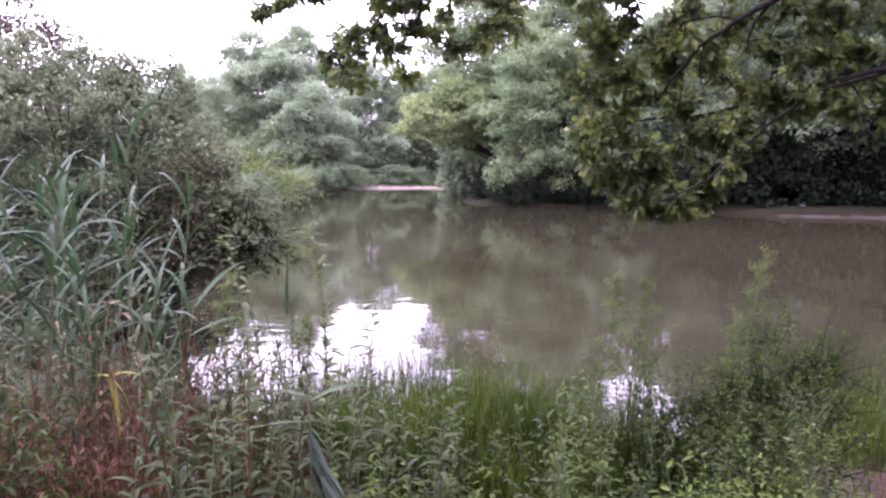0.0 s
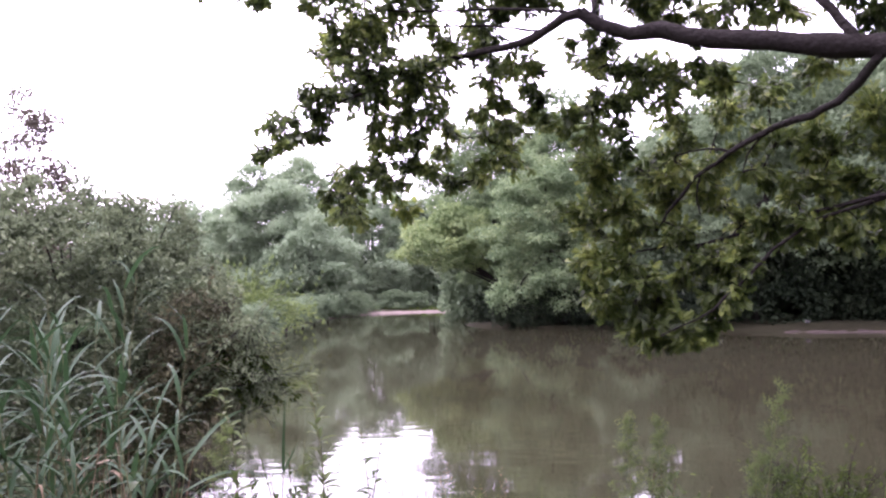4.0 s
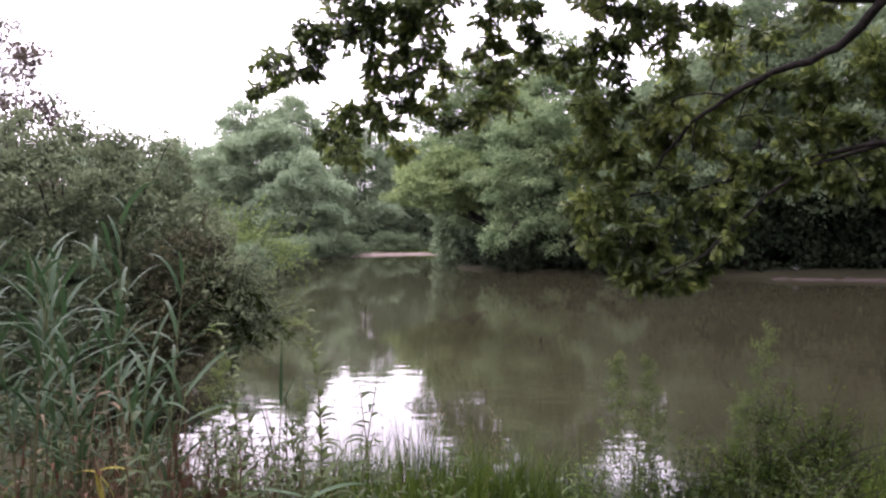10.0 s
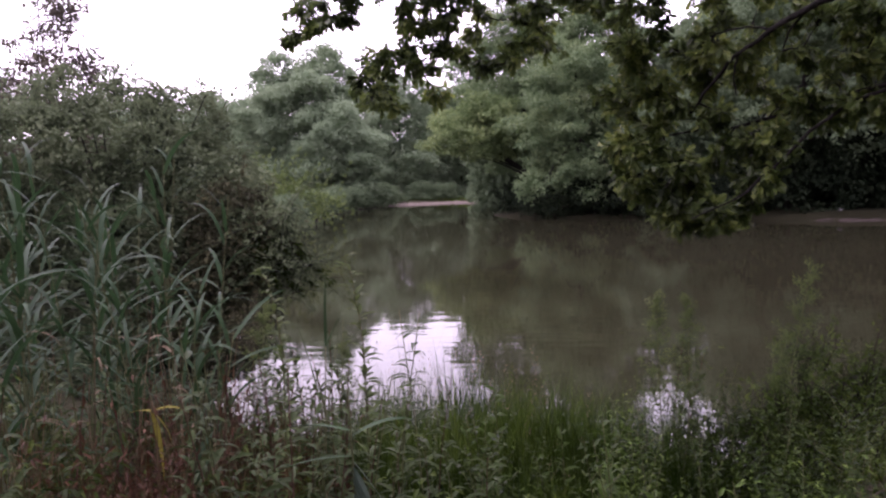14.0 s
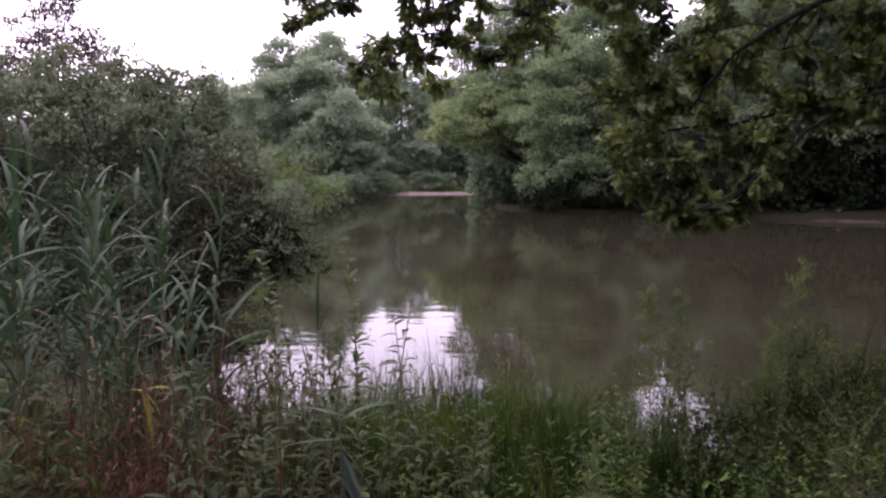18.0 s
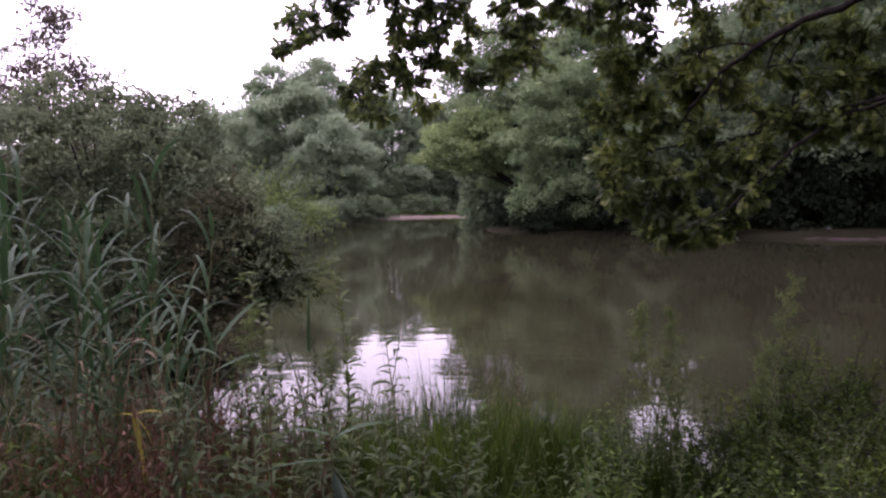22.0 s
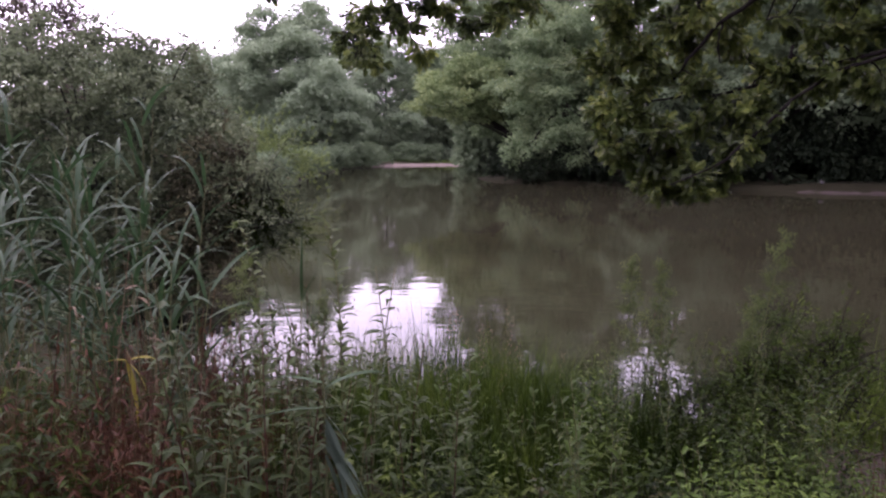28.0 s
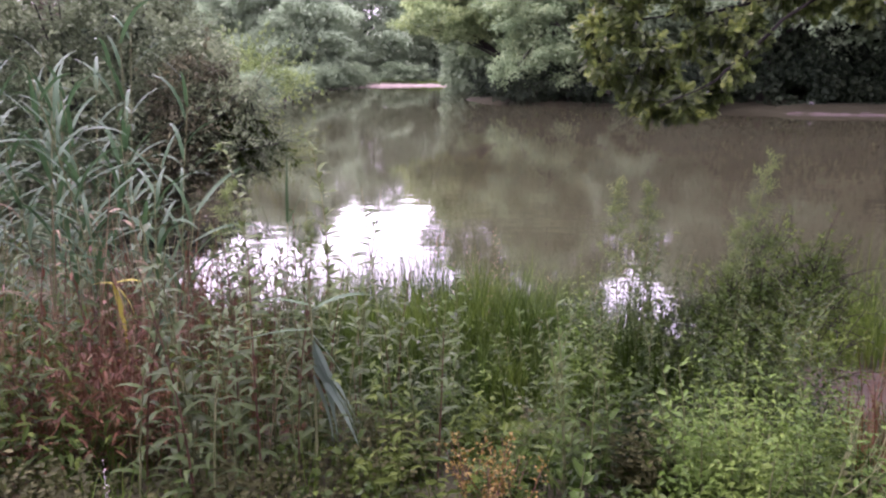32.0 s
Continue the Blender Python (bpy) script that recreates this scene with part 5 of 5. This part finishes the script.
def low_cover(name, label, x, y, n, tall, mat, seed, shape=ROUND, size=0.055, slim=0.62, skip=None):
    """Low leafy growth in rising tufts over a stretch of bank."""
    r = np.random.default_rng(seed)
    c = np.column_stack([r.uniform(*x, n), r.uniform(*y, n)])
    c = margin(r, c, x, y)
    if skip is not None:
        c = c[~skip(c)]
    hump = np.clip(0.5 + 0.75 * np.sin(c[:, 0] * 6.1 + seed) * np.sin(c[:, 1] * 5.3 + seed * 2), 0.12, 1.2)
    z = height(c) + tall * hump * r.uniform(0.05, 1, len(c)) ** 0.6
    P = np.column_stack([c, z])
    k = 9
    q = np.repeat(P, k, 0) + r.standard_normal((len(P) * k, 3)) * np.array([0.05, 0.05, 0.04])
    A = r.standard_normal(q.shape) * np.array([1, 1, 0.35]) + np.array([0, 0, 0.1])
    N = r.standard_normal(q.shape) * 0.45 + np.array([0, -0.15, 0.9])
    L = size * r.uniform(0.55, 1.35, len(q))
    put(name, mesh_of(name, *leaves(shape, q, A, N, L, L * slim), mat), label=label, category="undergrowth", kind="stuff")


def shoots(name, label, x, y, n, tall, mat, seed, shape=LANCE, size=0.05, slim=0.35, per=16, skip=None, bunch=7, droop=0.2):
    """Crowded leafy shoots in bunches: thin stems with small leaves all the way up."""
    r = np.random.default_rng(seed)
    hub = np.column_stack([r.uniform(*x, n // bunch + 1), r.uniform(*y, n // bunch + 1)])
    size_of = r.uniform(0.45, 1.15, len(hub))
    hub = hub[swell(hub, 0.42, seed % 13) > 0.43]
    i = r.integers(0, len(hub), n)
    base = hub[i] + r.standard_normal((n, 2)) * 0.07
    if skip is not None:
        keep = ~skip(base)
        base, i = base[keep], i[keep]
    n = len(base)
    h = tall * size_of[i] * r.uniform(0.55, 1.1, n) * (0.12 + 1.45 * swell(base, 0.5, seed % 17) ** 1.3)
    foot = np.column_stack([base, height(base) - 0.02])
    lean = np.column_stack([r.normal(0, 0.16, (n, 2)), np.ones(n)]) * h[:, None]
    tip = foot + lean
    w = np.array([0.0022, 0, 0])
    V = np.stack([foot - w, foot + w, tip], 1).reshape(-1, 3)
    F = np.arange(3 * n).reshape(-1, 3)
    u = (np.tile(np.arange(per), n) + r.random(n * per)) / per
    u = 0.12 + 0.88 * u
    q = np.repeat(foot, per, 0) + np.repeat(lean, per, 0) * u[:, None]
    a = np.tile(np.arange(per) * 2.4, n) + np.repeat(r.uniform(0, 6.3, n), per)
    A = np.column_stack([np.cos(a), np.sin(a), r.normal(0.25 - droop, 0.3, len(a))])
    N = np.column_stack([-0.3 * np.cos(a), -0.3 * np.sin(a), np.ones(len(a))]) + r.standard_normal(q.shape) * 0.25
    L = size * (1.15 - 0.6 * u) * r.uniform(0.7, 1.3, len(q))
    lv, lf = leaves(shape, q, A, N, L, L * slim)
    put(name, mesh_of(name, *joined([(V, F), (lv, lf)]), mat), label=label, category="undergrowth", kind="stuff")


OVAL = (ROUND[0], np.array([(0, 2, 1), (0, 3, 2), (0, 5, 3), (5, 4, 3)]))
shoots("undergrowth", "grey-green narrow-leaved herbs crowding the bank", (-2.7, -0.6), (2.6, 5.3), 260, 0.8, M_HERB, 901, LANCE, 0.1, 0.26, 13, None, 6, 0.45)
shoots("undergrowth", "dark green small-leaved undergrowth on the bank", (-0.7, 1.9), (2.3, 4.7), 330, 0.45, M_DEEP, 902, OVAL, 0.06, 0.6, 14, hollow, 14)
shoots("undergrowth", "dull dark green leaves low on the bank", (-2.6, 1.9), (2.3, 4.4), 330, 0.42, M_MUTED, 915, OVAL, 0.05, 0.6, 12, hollow, 12)
low_cover("ground_cover", "low dark leafy ground cover on the bank", (-0.6, 3.2), (1.6, 4.2), 1100, 0.12, M_COVER, 916, ROUND, 0.04, 0.7, hollow)
low_cover("ground_cover", "dull brownish green ground cover with small leaves", (-3.4, 0.0), (1.6, 4.2), 2600, 0.16, M_MUTED, 917, ROUND, 0.03, 0.6)
shoots("undergrowth", "green leafy shoots crowding the bank", (-0.8, 1.6), (2.6, 4.6), 240, 0.55, M_DEEP, 909, LANCE, 0.085, 0.3, 14, hollow, 9)
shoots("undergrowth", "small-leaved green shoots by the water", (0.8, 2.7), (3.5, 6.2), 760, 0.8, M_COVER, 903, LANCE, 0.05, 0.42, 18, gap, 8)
shoots("undergrowth", "bright light green shoots low on the bank", (1.02, 1.75), (2.6, 3.4), 190, 0.66, M_FRESH, 904, LANCE, 0.05, 0.38, 20, None, 6)
shoots("undergrowth", "rust-brown withered shoots among the stalks", (-2.0, -0.75), (3.0, 4.4), 300, 0.75, M_RUST, 905, LANCE, 0.08, 0.22, 14, None, 5, 0.7)
shoots("undergrowth", "brown twiggy dead shoots by the water", (-1.85, -1.05), (4.7, 5.6), 170, 1.2, M_RUST, 914, LANCE, 0.06, 0.2, 16, None, 4, 0.2)
shoots("undergrowth", "dark narrow-leaved herbs at the water's edge", (-1.6, -0.95), (4.7, 5.7), 130, 1.15, M_HERB, 919, LANCE, 0.085, 0.26, 18, None, 5, 0.35)
shoots("undergrowth", "yellow-green leafy shoots before the grass", (-0.3, 0.95), (3.8, 5.2), 70, 0.75, M_FRESH, 906, LANCE, 0.06, 0.34, 12, None, 5, 0.3)
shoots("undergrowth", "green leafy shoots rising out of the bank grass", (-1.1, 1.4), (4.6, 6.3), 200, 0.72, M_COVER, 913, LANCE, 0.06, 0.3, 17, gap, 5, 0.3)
shoots("undergrowth", "bright yellow-green leaves of a low bush", (0.55, 0.72), (3.3, 3.5), 26, 0.5, M_FRESH, 912, OVAL, 0.04, 0.7, 14, None, 26)
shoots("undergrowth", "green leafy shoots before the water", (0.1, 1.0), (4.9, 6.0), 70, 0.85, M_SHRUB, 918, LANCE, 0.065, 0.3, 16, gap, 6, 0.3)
shoots("undergrowth", "mixed dark herbs under the reeds", (-4.2, -1.8), (3.3, 6.8), 480, 0.8, M_HERB, 908, LANCE, 0.09, 0.26, 15, None, 6, 0.3)
shoots("undergrowth", "rank dark growth on the shore below the bushes", (-8.5, -3.7), (5.6, 9.6), 900, 0.9, M_BUSH, 910, LANCE, 0.11, 0.35, 15, None, 7, 0.3)
shoots("undergrowth", "yellowing leaves and pale blooms in the low growth", (-2.1, -1.1), (2.5, 3.1), 60, 0.3, M_STRAW, 911, OVAL, 0.03, 0.7, 10, None, 5)
shoots("blooms", "small white flowers in the low growth", (-1.6, -0.6), (2.6, 3.0), 26, 0.26, M_BLOOM, 920, OVAL, 0.014, 0.9, 9, None, 2)


def grass(name, label, x, y, n, tall, mat, seed, width=0.006, bend=1.0, skip=None, heads=0):
    """A stand of grass: every blade a bent, tapering strip."""
    r = np.random.default_rng(seed)
    c = margin(r, np.column_stack([r.uniform(*x, n), r.uniform(*y, n)]), x, y, 0.3)
    keep = inland(c) > -0.25
    if skip is not None:
        keep &= ~skip(c)
    c = c[keep]
    n = len(c)
    base = np.column_stack([c, height(c) - 0.02])
    h = tall * r.uniform(0.5, 1.15, n) * (0.25 + 1.2 * swell(c, 0.4, seed % 11) ** 1.2)
    a = r.uniform(0, 2 * np.pi, n)
    lean = r.uniform(0.08, 0.55, n) * bend
    t = np.linspace(0, 1, 5)
    d = np.stack([np.cos(a), np.sin(a), np.zeros(n)], 1)
    s = np.stack([-np.sin(a), np.cos(a), np.zeros(n)], 1)
    mid = base[:, None] + d[:, None] * (h * lean)[:, None, None] * (t**2)[None, :, None] + np.array([0, 0, 1.0]) * h[:, None, None] * (t - 0.25 * lean[:, None] * t**3)[..., None]
    w = width * r.uniform(0.6, 1.3, n)[:, None] * (1 - t**1.6)[None] * 0.5 + 0.0004
    V = np.stack([mid + s[:, None] * w[..., None], mid - s[:, None] * w[..., None]], 2).reshape(-1, 3)
    f = np.array([(2 * i, 2 * i + 1, 2 * i + 3, 2 * i + 2) for i in range(4)])
    F = (f[None] + (np.arange(n) * 10)[:, None, None]).reshape(-1, 4)
    put(name, mesh_of(name, V, F, mat), label=label, category="grass", kind="stuff")
    if heads:
        i = r.choice(n, heads, replace=False)
        k = 14
        tip = np.repeat(mid[i, 4], k, 0)
        dn = np.tile(np.linspace(0, 0.16, k), heads)
        q = tip + np.column_stack([r.normal(0, 0.012, len(tip)), r.normal(0, 0.012, len(tip)), -dn])
        put("seed_heads", mesh_of("seed_heads", *leaves(PLAIN, q, r.standard_normal(q.shape) + np.array([0, 0, 0.5]), r.standard_normal(q.shape), 0.022, 0.006), M_STRAW),
            label="fine pale seed heads of tall grass", category="grass", kind="stuff")


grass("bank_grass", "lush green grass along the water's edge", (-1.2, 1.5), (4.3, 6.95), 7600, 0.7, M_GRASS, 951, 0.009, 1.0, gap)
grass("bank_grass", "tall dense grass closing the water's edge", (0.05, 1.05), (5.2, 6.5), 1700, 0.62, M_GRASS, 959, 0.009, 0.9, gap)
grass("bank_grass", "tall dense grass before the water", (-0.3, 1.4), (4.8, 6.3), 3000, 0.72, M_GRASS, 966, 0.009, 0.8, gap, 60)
grass("far_grass", "pale grass along the far bank", (-9, 7), (96.6, 99), 1600, 0.45, M_FRESH, 960, 0.05, 1.0)
grass("bank_grass", "short green grass on the bank", (-4.2, 4.4), (1.2, 6.4), 9500, 0.3, M_GRASS, 952, 0.006, 1.2, dirt)
grass("tall_grass", "tall thin flowering grass in front of the water", (-0.75, 0.45), (5.6, 6.7), 500, 0.85, M_GRASS, 953, 0.004, 0.6, None, 90)
grass("tall_grass", "tall green grass at the water's edge", (2.5, 4.2), (5.2, 6.7), 1500, 0.8, M_GRASS, 954, 0.009, 0.8, dirt, 30)
grass("dry_grass", "dry straw-coloured grass stems among the herbs", (-2.6, -0.7), (3.2, 5.4), 420, 0.95, M_STRAW, 955, 0.005, 0.7)
grass("bank_grass", "green grass at the water's edge", (1.5, 2.7), (4.8, 6.4), 1100, 0.5, M_GRASS, 957, 0.008, 1.0, dirt)
grass("dry_grass", "reddish brown dead stems among the herbs", (-2.3, -0.8), (3.2, 5.0), 620, 0.8, M_RUST, 958, 0.007, 0.6)
grass("dry_grass", "few dry reddish grass stems beside the bare earth", (1.72, 2.3), (2.8, 3.6), 260, 0.55, M_RUST, 956, 0.006, 0.9)

PC = np.column_stack([2.78 + 0.5 * np.outer(np.linspace(0.02, 1, 7), np.cos(np.linspace(0, 6.28, 28, endpoint=False))).ravel(), 5.1 + 0.75 * np.outer(np.linspace(0.02, 1, 7), np.sin(np.linspace(0, 6.28, 28, endpoint=False))).ravel()])
k = np.arange(28)
PF = np.concatenate([np.stack([i * 28 + k, i * 28 + (k + 1) % 28, (i + 1) * 28 + (k + 1) % 28, (i + 1) * 28 + k], 1) for i in range(6)])
lift = np.repeat(np.array([0.015, 0.02, 0.012, 0.018, 0.012, 0.005, -0.03]), 28)
put("bare_patch", mesh_of("bare_patch", np.column_stack([PC, height(PC) + lift]), PF, M_SOIL, True), label="trodden patch of bare pinkish earth on the bank", category="soil", kind="structure")

# a bent-down tuft of broad reed leaves, and two cattail blades in the shallows
rng = np.random.default_rng(97)
tuft = thing("drooping_sedge", (-0.52, 3.1, float(height([(-0.52, 3.1)])[0])), "tuft of broad blue-grey leaves bent over and hanging", "sedge")
put("stem", mesh_of("stem", *tube(bowed([(0, 0, -0.05), (0.0, 0.02, 0.35), (0.0, 0.0, 0.66), (-0.01, 0.0, 0.95)], 9), 0.007, 0.003, 6), M_STEM, True), tuft)
for i in range(9):
    me = mesh_of("leaf", *blade(rng.uniform(0.26, 0.44), rng.uniform(0.026, 0.04), rng.uniform(-1.15, -0.75), rng.uniform(0.25, 0.5), 9, rng.uniform(-0.5, 0.5)), M_SEDGE, True)
    put("leaf", me, tuft, Matrix.Translation((0.0, 0, 0.68 - 0.022 * i)) @ Matrix.Rotation(rng.uniform(-0.6, 0.5), 4, "Z"))
for z, az, rise, L in ((0.7, 3.3, 0.0, 0.42), (0.8, 2.9, 0.15, 0.36), (0.78, 0.1, 0.5, 0.25)):
    put("leaf", mesh_of("leaf", *blade(L, 0.034, rise, 0.75, 9, 0.4), M_REED, True), tuft, Matrix.Translation((0, 0, z)) @ Matrix.Rotation(az, 4, "Z"))
cat = thing("cattail", (-1.05, 5.2, float(height([(-1.05, 5.2)])[0])), "dark narrow cattail leaves standing before the bright water", "cattail")
for i, (dx, tw, h) in enumerate(((0.0, 0.3, 1.15), (0.05, 2.6, 1.3), (0.12, 0.2, 1.2), (0.16, 2.9, 1.0))):
    me = mesh_of("leaf", *blade(h, 0.02, 1.5, 0.35 + 0.1 * i, 9, 0.3), M_GRASS, True)
    put("leaf", me, cat, Matrix.Translation((dx, 0.03 * i, -0.03)) @ Matrix.Rotation(tw, 4, "Z"))

# a reed stalk that has yellowed and snapped, its leaves hanging
snapped = thing("yellowed_reed", (-1.63, 3.88, float(height([(-1.63, 3.88)])[0])), "snapped reed stalk with yellow hanging leaves", "reed")
h = 0.62 - snapped.location.z
put("stalk", mesh_of("stalk", *tube(bowed([(0, 0, -0.05), (0.01, 0.02, h * 0.5), (0, 0, h)], 8), 0.007, 0.006, 6), M_STRAW, True), snapped)
for az, rise, droop, L in ((0.1, 0.3, 0.9, 0.16), (3.0, 0.1, 0.7, 0.13), (-0.6, -1.2, 0.5, 0.34), (0.3, -0.9, 0.8, 0.22)):
    put("leaf", mesh_of("leaf", *blade(L, 0.03, rise, droop, 8, 0.3), M_YELLOW, True), snapped, Matrix.Translation((0, 0, h - 0.05)) @ Matrix.Rotation(az, 4, "Z"))

# a low plant with dense rusty seed heads in front of the grass
rng = np.random.default_rng(98)
seeded = thing("seeding_sorrel", (0.17, 2.78, float(height([(0.17, 2.78)])[0])), "low bushy plant with dense rusty orange seed heads", "herb")
for i in range(26):
    foot = np.append(rng.normal(0, 0.07, 2), -0.03)
    tip = foot + np.append(rng.normal(0, 0.09, 2), rng.uniform(0.24, 0.4))
    line = bowed([tuple(foot), tuple(foot * 0.4 + tip * 0.6), tuple(tip)], 7)
    stalk_ = put("stalk", mesh_of("stalk", *tube(line, 0.003, 0.0015, 5), M_REDSTEM, True), seeded)
    q = line[rng.integers(3, 7, 46)] + rng.normal(0, 0.016, (46, 3))
    put("seeds", mesh_of("seeds", *leaves(OVAL, q, rng.standard_normal((46, 3)), rng.standard_normal((46, 3)), rng.uniform(0.009, 0.017, 46), 0.01), M_OCHRE if i % 4 else M_LEAFY), stalk_)
